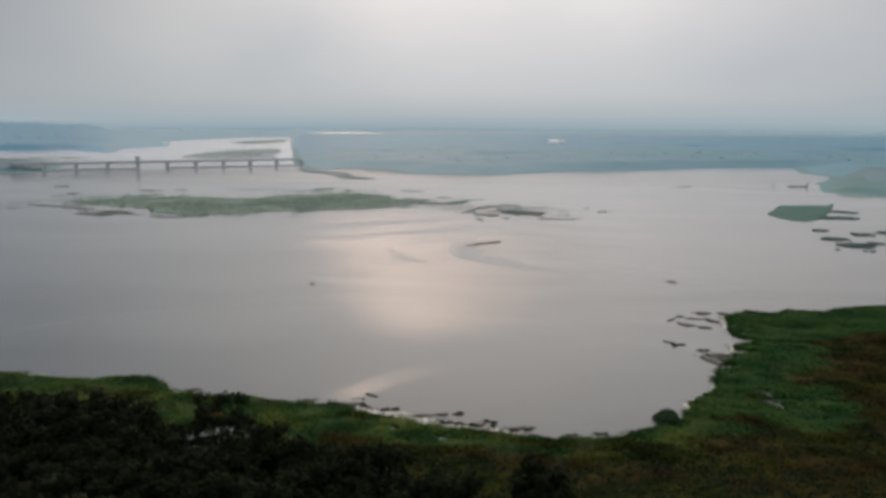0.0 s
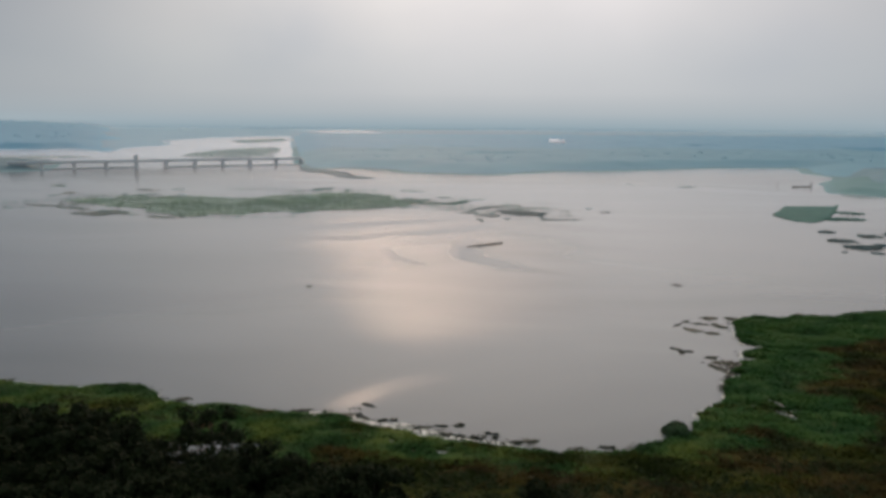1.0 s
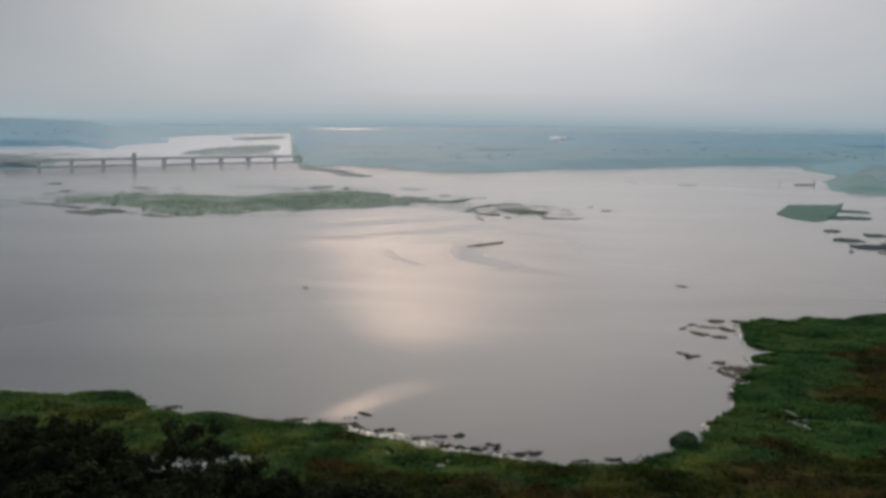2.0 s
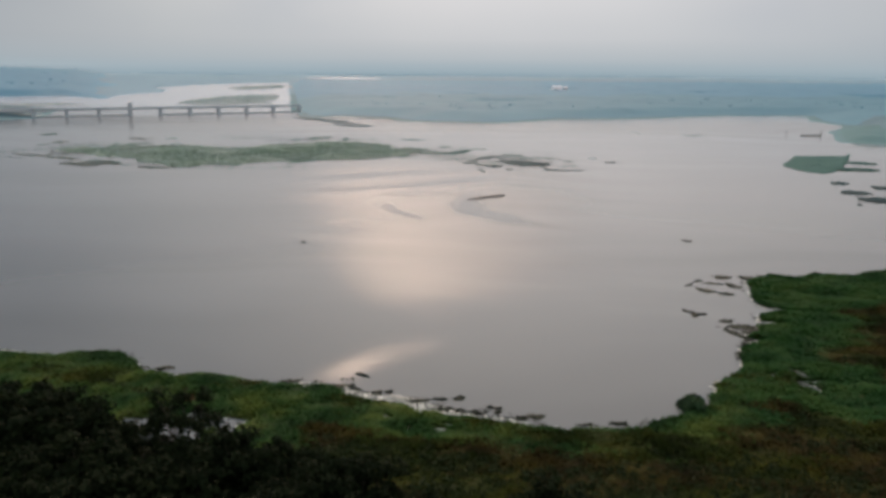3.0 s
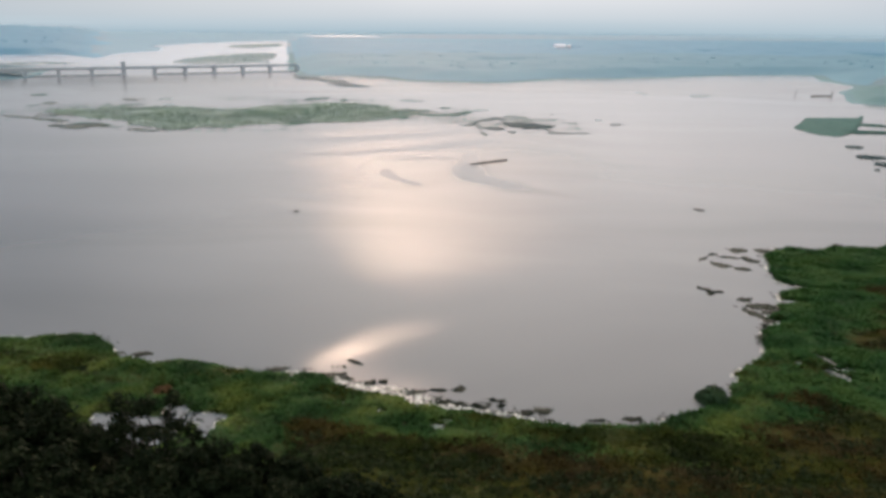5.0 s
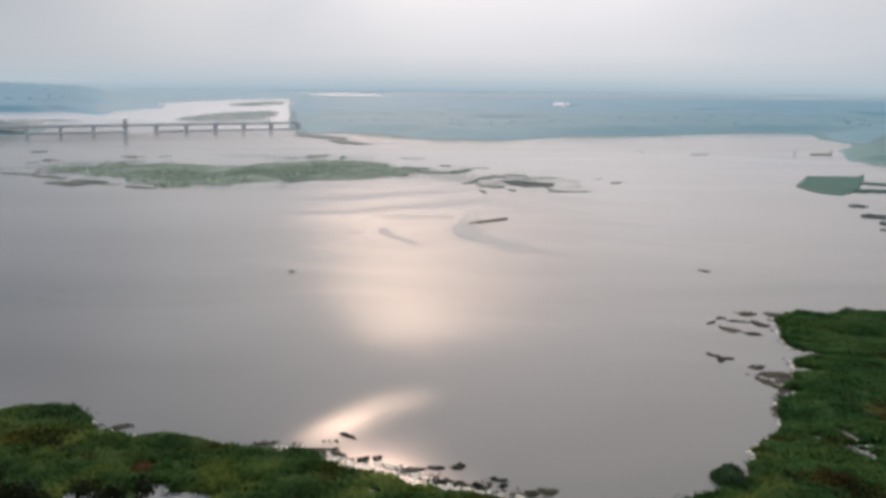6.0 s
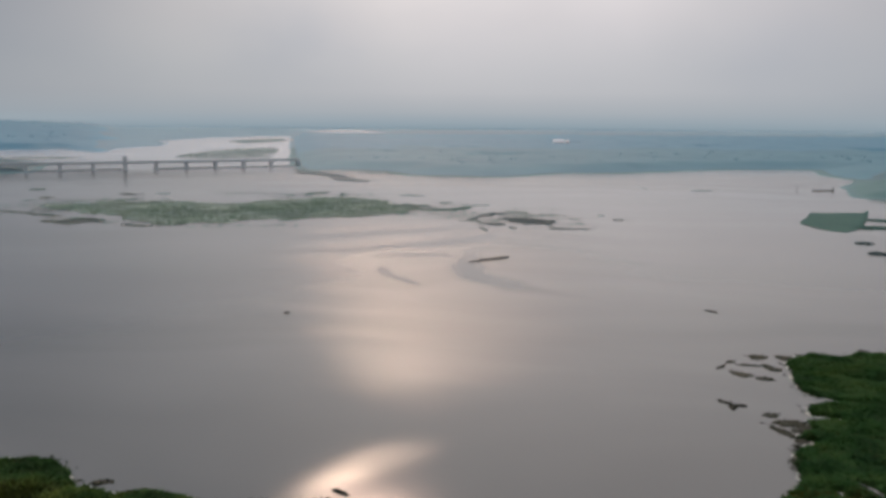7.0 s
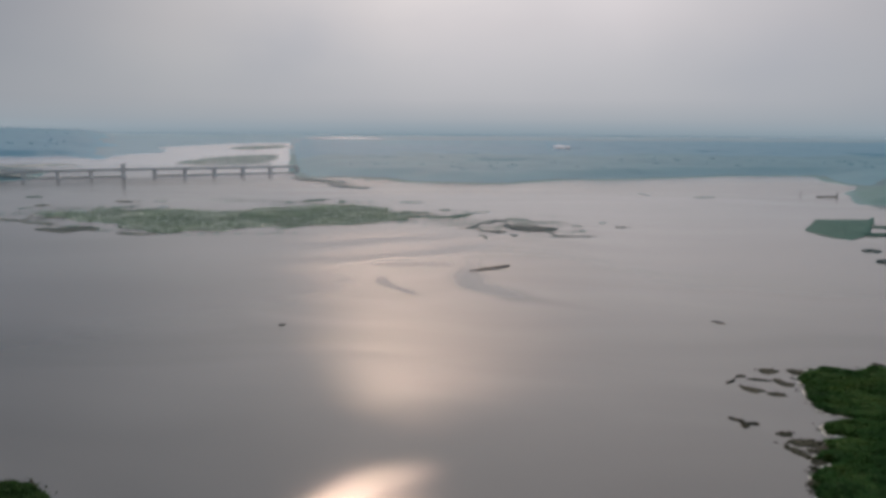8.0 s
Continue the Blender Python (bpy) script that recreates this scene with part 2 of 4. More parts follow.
    tongue = N.math("MULTIPLY", N.math("MULTIPLY", sides, ends), N.math("SUBTRACT", 1.0, N.math("MULTIPLY", streak, 0.8)))
    ripples = N.ramp(N.noise(N.mapped(sway, (0.03, 0.08, 0.01), 8, (4, 1, 0)), 1.0, 4, 0.6), (0.36, (0.88, 0.88, 0.88)), (0.60, (1, 1, 1)))
    flurry = N.ramp(N.noise(N.mapped(pos, (0.35, 0.5, 0.01), 10, (2, 8, 0)), 1.0, 2, 0.6), (0.36, (0.93, 0.93, 0.93)), (0.62, (1.04, 1.04, 1.04)))
    tongue = N.math("MULTIPLY", N.math("MULTIPLY", tongue, ripples), flurry)
    gust = N.ramp(slick(-31, 160, -10, 194, 7.2, 2), (0.04, (0, 0, 0)), (0.95, (1, 1, 1)))
    gust = N.math("ADD", gust, N.math("MULTIPLY", slick(-29, 158, -21, 173, 4.5, 0), 0.45))
    calm = N.ramp(N.math("MULTIPLY", at.outputs["Y"], 0.001), (0.19, (0.42, 0.42, 0.42)), (0.29, (1, 1, 1)))
    rough = N.math("MULTIPLY", rough, calm)
    rough = N.math("ADD", rough, N.math("ADD", N.math("MULTIPLY", tongue, 0.20), N.math("MULTIPLY", N.math("MULTIPLY", gust, flurry), 0.10)))
    rough = N.math("SMOOTH_MIN", rough, 0.252, 0.05)
    lee_way = N.vmath("MULTIPLY", N.vmath("SUBTRACT", pos, (-26, 158, 0)).outputs[0], (1 / 22, 1 / 9, 0)).outputs[0]
    lee = N.math("EXPONENT", N.math("MULTIPLY", N.vmath("DOT_PRODUCT", lee_way, lee_way).outputs["Value"], -1.0))
    rough = N.math("ADD", rough, N.math("MULTIPLY", lee, 0.010))
    # wind-ruffled reach towards the bridge
    reach = N.ramp(N.math("MULTIPLY", N.add("ShaderNodeSeparateXYZ", Vector=pos).outputs["Y"], 0.001), (0.62, (0, 0, 0)), (0.86, (0.09, 0.09, 0.09)), (1.0, (0.08, 0.08, 0.08)))
    rough = N.math("ADD", rough, reach)
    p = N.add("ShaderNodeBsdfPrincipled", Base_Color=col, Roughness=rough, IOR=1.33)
    p.inputs["Specular IOR Level"].default_value = 0.5
    rip = N.noise(N.mapped(pos, (1.1, 0.6, 1.0), 20), 1.0, 3, 0.6)
    chop = N.noise(N.mapped(pos, (0.12, 0.07, 1.0), -15), 1.0, 3, 0.6)
    breeze_way = N.vmath("MULTIPLY", N.vmath("SUBTRACT", pos, (-25, 235, 0)).outputs[0], (1 / 60, 1 / 90, 0)).outputs[0]
    breeze = N.math("EXPONENT", N.math("MULTIPLY", N.vmath("DOT_PRODUCT", breeze_way, breeze_way).outputs["Value"], -1.0))
    h = N.math("ADD", N.math("MULTIPLY", rip, N.math("MULTIPLY_ADD", breeze, 0.26, 0.012)), N.math("MULTIPLY", chop, 0.07))
    h = N.math("MULTIPLY", h, N.ramp(N.math("MULTIPLY", at.outputs["Y"], 0.001), (0.185, (0.18, 0.18, 0.18)), (0.25, (1, 1, 1))))
    bm = N.add("ShaderNodeBump", Strength=0.3, Distance=1.0, Height=h)
    N.tree.links.new(bm.outputs[0], p.inputs["Normal"])
    finish(N, p.outputs[0])
    return m


WATER = water_material()
NEAR_GROUND = earth("marsh_ground", [(0.30, (0.020, 0.028, 0.009)), (0.48, (0.036, 0.050, 0.013)), (0.62, (0.060, 0.050, 0.017)), (0.8, (0.06, 0.07, 0.02))])
# far ground: haze painted into the base colours, bluer farther off
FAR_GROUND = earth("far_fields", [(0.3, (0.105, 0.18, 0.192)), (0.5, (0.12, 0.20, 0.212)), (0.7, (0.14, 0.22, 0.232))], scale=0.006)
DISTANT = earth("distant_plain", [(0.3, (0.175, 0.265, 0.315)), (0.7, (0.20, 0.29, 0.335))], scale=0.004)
SAND = earth("sand_bar", [(0.3, (0.27, 0.30, 0.31)), (0.7, (0.33, 0.34, 0.34))], scale=0.02)
GREEN = foliage("marsh_grass_leaf", (0.01531, 0.03602, 0.00977), (0.03238, 0.06934, 0.01698), (0.09212, 0.114, 0.02133), 0.09, own_share=0.08, gloss=0.06)
LUSH = foliage("water_plant_leaf", (0.0153, 0.04409, 0.01277), (0.02786, 0.07086, 0.01776), (0.04734, 0.08661, 0.01944), 0.09, own_share=0.08, gloss=0.06)
OLIVE = foliage("olive_marsh_leaf", (0.008731, 0.01366, 0.002268), (0.0204, 0.0278, 0.003843), (0.05124, 0.04992, 0.006226), 0.11, own_share=0.08, gloss=0.06)
BROWN = foliage("dry_weed_leaf", (0.01125, 0.00868, 0.002603), (0.03437, 0.02336, 0.005569), (0.05988, 0.0456, 0.008323), 0.11, own_share=0.08, gloss=0.06)
SHRUB = foliage("shrub_leaf", (0.006842, 0.01232, 0.004105), (0.01505, 0.02326, 0.006842), (0.03079, 0.03421, 0.01095), 0.10, gloss=0.06)
TREE_LEAF = foliage("tree_leaf", (0.004, 0.0065, 0.003), (0.008, 0.0115, 0.0045), (0.015, 0.020, 0.007), 0.45, gloss=0.03, own_share=0.25)
# REED and the MID, MUD, DARK, SPIT and FAR weeds carry painted haze
REED = foliage("reed_leaf", (0.105, 0.165, 0.115), (0.135, 0.205, 0.142), (0.18, 0.26, 0.175), 0.03, thin=0.35, haze_sheen=0.5, own_share=0.09)
WEED = foliage("floating_weed_leaf", (0.00784, 0.01106, 0.004851), (0.01421, 0.01764, 0.00861), (0.02205, 0.02394, 0.01218), 0.2)
MID_WEED = foliage("grey_floating_weed_leaf", (0.03364, 0.1083, 0.09016), (0.04036, 0.1256, 0.1035), (0.04844, 0.1431, 0.1165), 0.05, thin=0.25, haze_sheen=0.03)
MUD_WEED = foliage("muddy_floating_weed_leaf", (0.055, 0.075, 0.058), (0.075, 0.098, 0.075), (0.10, 0.125, 0.09), 0.06, thin=0.25, haze_sheen=0.3)
BUSH_LEAF = foliage("bush_leaf", (0.010, 0.026, 0.010), (0.022, 0.048, 0.018), (0.045, 0.076, 0.026), 0.3, own_share=0.25)
DARK_WEED = foliage("dark_teal_weed_leaf", (0.036, 0.066, 0.066), (0.048, 0.084, 0.082), (0.062, 0.10, 0.095), 0.05, thin=0.2, haze_sheen=0.15)
SPIT_WEED = foliage("low_spit_weed_leaf", (0.11, 0.165, 0.175), (0.13, 0.19, 0.20), (0.15, 0.21, 0.22), 0.02, thin=0.3, haze_sheen=0.3)
RUST = foliage("rusty_bush_leaf", (0.05, 0.026, 0.010), (0.085, 0.042, 0.015), (0.12, 0.065, 0.022), 0.3, own_share=0.25)
# pale flake colour that paints in the gleam of water along the shore
GLINT = solid("dry_scum", (0.30, 0.30, 0.25), (0.68, 0.66, 0.58), 2.0, 0.9)
FAR_WEED = foliage("pale_floating_weed_leaf", (0.1826, 0.2595, 0.2402), (0.2395, 0.3245, 0.2948), (0.2994, 0.385, 0.3515), 0.03, thin=0.35, haze_sheen=0.6)
# far leaves: haze mixed into pale blue-green base colours
FAR_LEAF = foliage("grey_green_willow_leaf", (0.08554, 0.2119, 0.2708), (0.0986, 0.2402, 0.3022), (0.1117, 0.2649, 0.325), 0.008, thin=0.28, haze_sheen=0.1, own_share=0.15)
HAZE_SCRUB_LEAF = foliage("dark_scrub_leaf", (0.0622, 0.1507, 0.1552), (0.07293, 0.1696, 0.1714), (0.08366, 0.1874, 0.1873), 0.01, thin=0.2, haze_sheen=0.08, own_share=0.15)
WOOD_LEAF = foliage("deep_teal_wood_leaf", (0.048, 0.1213, 0.1502), (0.0576, 0.1386, 0.1709), (0.0672, 0.1559, 0.1906), 0.02, thin=0.1, haze_sheen=0.08, own_share=0.15)
STRIP_LEAF = foliage("strip_scrub_leaf", (0.05474, 0.1136, 0.1336), (0.06426, 0.1264, 0.1472), (0.0735, 0.1392, 0.1608), 0.01, thin=0.25, haze_sheen=0.1, own_share=0.15)
HAZE_BLUE_LEAF = foliage("blue_grey_wood_leaf", (0.08471, 0.2269, 0.3186), (0.09388, 0.2467, 0.3426), (0.103, 0.2652, 0.3606), 0.006, thin=0.28, haze_sheen=0.1, own_share=0.15)
BARK = solid("dark_bark", (0.020, 0.016, 0.012), (0.05, 0.04, 0.03), 3.0, 0.95)
CONCRETE = solid("grey_concrete", (0.42, 0.45, 0.47), (0.48, 0.505, 0.52), 0.3)
WHITE = solid("white_paint", (0.74, 0.78, 0.82), (0.82, 0.85, 0.88), 0.2, 0.6)
DARK = solid("dark_opening", (0.04, 0.045, 0.05), (0.07, 0.07, 0.08), 0.4)
TIMBER = solid("wet_timber", (0.030, 0.026, 0.022), (0.06, 0.052, 0.042), 1.0)


# ---- the shape of the land ----
def hash2(ix, iy, seed):
    n = (ix.astype(np.int64) * 374761393 + iy.astype(np.int64) * 668265263 + seed * 1442695041) & 0x7FFFFFFF
    n = ((n ^ (n >> 13)) * 1274126177) & 0x7FFFFFFF
    return ((n ^ (n >> 16)) & 0xFFFF) / 65535.0


def grain(x, y, size, seed=0, octaves=3):
    """Smooth noise, -1 to 1, with lumps about size metres wide."""
    total, amp, norm = 0.0, 1.0, 0.0
    for k in range(octaves):
        u, v = x / size, y / size
        iu, iv = np.floor(u), np.floor(v)
        fu, fv = u - iu, v - iv
        fu, fv = fu * fu * (3 - 2 * fu), fv * fv * (3 - 2 * fv)
        a, b = hash2(iu, iv, seed + k), hash2(iu + 1, iv, seed + k)
        c, d = hash2(iu, iv + 1, seed + k), hash2(iu + 1, iv + 1, seed + k)
        total = total + amp * ((a + (b - a) * fu) * (1 - fv) + (c + (d - c) * fu) * fv)
        norm += amp
        amp, size = amp * 0.5, size * 0.5
    return 2 * total / norm - 1


def inside(x, y, outline):
    """Metres inside (plus) or outside (minus) a closed outline."""
    best = np.full(x.shape, 1e9)
    odd = np.zeros(x.shape, bool)
    for (ax, ay), (bx, by) in zip(outline, outline[1:] + outline[:1]):
        ex, ey = bx - ax, by - ay
        k = np.clip(((x - ax) * ex + (y - ay) * ey) / (ex * ex + ey * ey), 0, 1)
        best = np.minimum(best, (x - ax - k * ex) ** 2 + (y - ay - k * ey) ** 2)
        cross = (ay > y) != (by > y)
        if ey:
            odd ^= cross & (x < ax + (y - ay) / ey * ex)
    return np.where(odd, 1, -1) * np.sqrt(best)


NEAR_BANK = [(-900, 300), (-260, 200), (-95, 172.5), (-88, 172.6), (-85, 174.5), (-78, 174.6), (-71.2, 171), (-67.3, 165.2), (-61, 162.8), (-58.5, 162.8), (-56, 164.4), (-52.6, 164.4),
             (-49.5, 162.6), (-45.5, 162.2), (-39.8, 159.8), (-30, 159.4), (-27.2, 158.5), (-24.8, 155.6), (-20, 153.8), (-14, 151.6), (-10.2, 149.2), (-2, 147.3), (2.5, 145.8), (11, 144),
             (14.5, 143.4), (22, 144.4), (27, 145.4), (31, 148.4), (35, 150.3), (40, 153)]
EAST_BANK = [(42.5, 157), (45.2, 164), (47, 167.8), (53.5, 174), (55.5, 182), (58, 189.5), (62.8, 192), (59.8, 194.5), (64.5, 199), (65.5, 203), (72.5, 205.2), (68, 207.4), (68.2, 210.5), (70, 213), (78, 216),
             (72.5, 219.5), (71.8, 222), (72.8, 228), (73.6, 233), (75, 238), (75.8, 245), (79.5, 249.4), (85, 252.6), (91.7, 250), (99.4, 255), (109, 254), (116.6, 259.2), (131.6, 264), (700, 330), (900, -700), (-900, -700)]
LEFT_STRIP = [(-4900, 700), (-900, 805), (-508, 868), (-492, 905), (-512, 950), (-552, 1062), (-600, 1085), (-645, 1090), (-1200, 1150), (-4900, 1300)]
MUD_BAR = [(-780, 1150), (-700, 1188), (-640, 1215), (-585, 1212), (-600, 1168), (-650, 1138), (-740, 1118)]
LEFT_WOODS = [(-4900, 1600), (-1200, 1430), (-865, 1450), (-800, 1470), (-790, 1520), (-703, 1437), (-640, 1362), (-655, 1420), (-700, 1545), (-706, 1636), (-690, 1745), (-754, 1936), (-842, 2058),
              (-843, 2171), (-840, 2364), (-800, 2528), (-745, 2635), (-640, 2700), (-4900, 4900)]
FAR_BANK = [(-223, 988), (-200, 960), (-171, 985), (-137, 969), (-117, 962), (-100, 926), (-79, 903), (-43, 900), (-7, 888), (22, 893), (88, 965), (152, 975), (225, 1017), (304, 1062), (404, 1078),
            (376, 980), (374, 935), (381, 908), (370, 885), (326, 820), (316, 780), (300, 736), (292, 705), (308, 696), (332, 668), (318, 640), (420, 605), (900, 555), (4900, 500), (4900, 4900), (-4900, 4900),
            (-640, 2700), (-620, 2590), (-518, 2160), (-401, 1680), (-348, 1466), (-264, 1113)]
SAND_BAR = [(-477, 1247), (-496, 1362), (-499, 1482), (-473, 1600), (-415, 1645), (-390, 1560), (-350, 1390), (-372, 1372), (-336, 1310), (-320, 1262), (-348, 1270), (-370, 1232), (-412, 1208)]
FAR_BAR = [(-655, 2066), (-648, 2180), (-586, 2385), (-524, 2165), (-553, 1950), (-602, 1978)]
FAR_REACH = [(-830, 3720), (-745, 4130), (-560, 4020), (-430, 3560), (-600, 3420), (-700, 3470)]
POOL = [(-61.3, 140.2), (-61.5, 143), (-57, 143.6), (-51.2, 142.3), (-50.8, 146.6), (-48, 146.8), (-46.6, 144.4), (-42.3, 144.3), (-39.5, 143.4), (-41, 141), (-40.7, 136), (-43.2, 137.4), (-44.5, 140.5),
        (-46.5, 138.2), (-45.3, 136.5), (-47.6, 132.6), (-51.5, 132.5), (-55.8, 134)]
CREEKS = ([(62.2, 175.4), (63.6, 175.6), (65, 172.8), (65.8, 170.2), (64.4, 169.8), (63.2, 172.3)], [(61, 168), (62.6, 168.6), (65, 165.4), (65.2, 162.8), (63.6, 162.8), (62.2, 165)],
          [(63.6, 168.9), (67.9, 168.6), (67.9, 167.3), (63.8, 167.6)])


def land(x, y):
    """Metres inland (plus) or out on the water (minus), with a ragged edge."""
    near = inside(x, y, NEAR_BANK + EAST_BANK) + 0.7 * grain(x, y, 9, 3) + 1.0 * grain(x, y, 2.8, 5)
    far = np.maximum.reduce([inside(x, y, o) for o in (LEFT_STRIP, MUD_BAR, LEFT_WOODS, FAR_BANK, SAND_BAR, FAR_BAR)]) + 6 * grain(x, y, 45, 8)
    far = np.minimum(far, -inside(x, y, FAR_REACH))
    # pools in the marsh
    wet = np.maximum.reduce([inside(x, y, o) for o in (POOL, *CREEKS)]) + 0.35 * grain(x, y, 2.2, 21)
    dots = np.maximum.reduce([1 - np.hypot((x - px) / rx, (y - py) / ry) for px, py, rx, ry in
                              ((-6.7, 141.9, 1.2, 0.9), (-5.4, 143.8, 1.3, 0.7), (-11.8, 141.5, 0.7, 0.7), (-16.3, 146.6, 1.0, 0.6), (-22.6, 149.4, 0.6, 0.6), (-33.5, 158.8, 0.9, 0.6), (58.2, 170.7, 0.7, 1.2))])
    near = np.minimum(near, np.minimum(-1.2 * wet, -2 * dots))
    return near, far


def height(x, y):
    x, y = np.asarray(x, float), np.asarray(y, float)
    near, far = land(x, y)
    rise = np.maximum(0, 132 - y)
    zn = np.clip(near * 0.25, -1.5, 0.35) + np.where(near > 1.5, 0.22 * grain(x, y, 6, 11), 0) + np.where(near > 0, 0.17 * rise * rise / (rise + 12), 0)
    zf = np.clip(far * 0.08, -1.5, 1.2) + np.where(far > 15, 34 * np.exp(-(((x + 1620) / 520) ** 2 + ((y - 2550) / 700) ** 2)), 0)
    return np.maximum(np.maximum(zn, zf), -1.5)


def quick_mesh(name, verts, quads, material_, smooth=False):
    """A mesh from numpy arrays; quads may be triangles too."""
    me = bpy.data.meshes.new(name)
    n, k = quads.shape
    me.vertices.add(len(verts))
    me.vertices.foreach_set("co", verts.astype(np.float32).ravel())
    me.loops.add(n * k)
    me.loops.foreach_set("vertex_index", quads.astype(np.int32).ravel())
    me.polygons.add(n)
    me.polygons.foreach_set("loop_start", np.arange(0, n * k, k, dtype=np.int32))
    me.polygons.foreach_set("loop_total", np.full(n, k, dtype=np.int32))
    if smooth:
        me.polygons.foreach_set("use_smooth", np.ones(n, bool))
    for m in material_ if isinstance(material_, (list, tuple)) else [material_]:
        me.materials.append(m)
    me.update(calc_edges=True)
    return me


def spaced(*spans):
    """Grid lines: (end, step) pairs after a start."""
    out = [spans[0]]
    for end, step in spans[1:]:
        n = max(1, round((end - out[-1]) / step))
        out += list(np.linspace(out[-1], end, n + 1)[1:])
    return np.array(out)


def build_ground():
    xs = spaced(-4950, (-1800, 170), (-600, 22), (-140, 7), (-66, 1), (80, 0.55), (150, 1), (600, 7), (1800, 28), (4950, 170))
    ys = spaced(-900, (0, 100), (75, 5), (130, 1), (178, 0.55), (270, 1), (420, 6), (1200, 9), (2700, 22), (4950, 75))
    gx, gy = np.meshgrid(xs, ys)
    gz = height(gx, gy)
    nx, ny = len(xs), len(ys)
    i = (np.arange(ny - 1)[:, None] * nx + np.arange(nx - 1)).ravel()
    quads = np.stack([i, i + 1, i + 1 + nx, i + nx], 1)
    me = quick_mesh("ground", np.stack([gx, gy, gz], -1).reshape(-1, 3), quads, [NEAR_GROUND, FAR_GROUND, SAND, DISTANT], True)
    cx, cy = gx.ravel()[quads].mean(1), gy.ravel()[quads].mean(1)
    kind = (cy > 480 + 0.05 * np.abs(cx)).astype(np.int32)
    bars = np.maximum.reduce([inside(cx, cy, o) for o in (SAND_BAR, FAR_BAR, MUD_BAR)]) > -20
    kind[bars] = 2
    # kind 3 carries the bluer haze tone for land farther off
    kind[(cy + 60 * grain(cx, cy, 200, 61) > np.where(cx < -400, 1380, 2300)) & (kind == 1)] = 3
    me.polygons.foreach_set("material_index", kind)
    tagged(new("ground", me), "marshy green and brown lake banks, far fields paled by painted haze", "ground", kind="structure")
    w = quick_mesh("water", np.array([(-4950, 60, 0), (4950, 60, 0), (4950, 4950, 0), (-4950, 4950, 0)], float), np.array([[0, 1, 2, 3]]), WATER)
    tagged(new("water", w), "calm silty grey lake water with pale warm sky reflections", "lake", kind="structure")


build_ground()


# ---- backdrop: the last land as a glowing strip, haze painted in, fading skyward ----
def build_backdrop():
    m, N = material("horizon_distance")
    pos = N.add("ShaderNodeNewGeometry").outputs["Position"]
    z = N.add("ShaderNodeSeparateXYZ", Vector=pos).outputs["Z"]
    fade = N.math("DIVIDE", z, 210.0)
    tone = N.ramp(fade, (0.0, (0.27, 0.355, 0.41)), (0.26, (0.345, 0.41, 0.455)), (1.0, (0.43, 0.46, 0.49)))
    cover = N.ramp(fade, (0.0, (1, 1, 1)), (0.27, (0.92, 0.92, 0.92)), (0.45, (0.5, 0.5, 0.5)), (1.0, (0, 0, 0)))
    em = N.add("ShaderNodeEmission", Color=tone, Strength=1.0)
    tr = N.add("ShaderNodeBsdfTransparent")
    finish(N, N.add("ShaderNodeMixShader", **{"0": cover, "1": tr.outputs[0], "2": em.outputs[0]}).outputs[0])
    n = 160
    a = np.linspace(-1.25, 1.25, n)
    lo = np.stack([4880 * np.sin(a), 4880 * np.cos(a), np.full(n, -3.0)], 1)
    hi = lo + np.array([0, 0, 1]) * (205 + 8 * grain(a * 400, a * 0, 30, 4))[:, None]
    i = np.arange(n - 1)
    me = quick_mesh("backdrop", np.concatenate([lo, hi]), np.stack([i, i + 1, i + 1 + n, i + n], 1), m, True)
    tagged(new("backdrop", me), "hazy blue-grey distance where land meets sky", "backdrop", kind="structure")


build_backdrop()


# ---- plants ----
def leaves(centres, normals, size, rng, ratio=1.6, flop=0.7):
    """One quad a leaf spray, round the given centres, roughly facing along the normals."""
    n = len(centres)
    nrm = normals + flop * rng.normal(size=(n, 3))
    nrm /= np.linalg.norm(nrm, axis=1)[:, None] + 1e-9
    u = np.cross(nrm, rng.normal(size=(n, 3)))
    u /= np.linalg.norm(u, axis=1)[:, None] + 1e-9
    v = np.cross(nrm, u)
    s = (size * (0.6 + 0.8 * rng.random(n)))[:, None]
    c = centres
    verts = np.stack([c - u * s * ratio * 0.5, c + v * s * 0.42, c + u * s * ratio * 0.5, c - v * s * 0.42], 1).reshape(-1, 3)
    return verts, np.arange(4 * n).reshape(-1, 4)


def blades(points, tall, wide, rng, per=5, lean=0.45):
    """Tufts: per pointed blades fanning from each point."""
    n = len(points)
    base = np.repeat(points, per, 0)
    a = rng.random(n * per) * 2 * np.pi
    t = np.repeat(tall, per) * (0.6 + 0.6 * rng.random(n * per))
    w = np.repeat(wide, per)
    away = np.stack([np.cos(a), np.sin(a), 0 * a], 1)
    side = np.stack([-np.sin(a), np.cos(a), 0 * a], 1)
    foot = base + away * (w * 0.15)[:, None]
    tip = base + away * (w * (0.4 + lean * rng.random(n * per)))[:, None] + np.array([0, 0, 1]) * t[:, None]
    verts = np.stack([foot - side * (w * 0.36)[:, None], foot + side * (w * 0.36)[:, None], tip], 1).reshape(-1, 3)
    return verts, np.arange(3 * n * per).reshape(-1, 3)


def stuff(name, verts, faces, material_, label, category):
    return tagged(new(name, quick_mesh(name, verts, faces, material_)), label, category, kind="stuff")


def scatter(rng, n, x0, x1, y0, y1):
    return rng.uniform(x0, x1, n), rng.uniform(y0, y1, n)


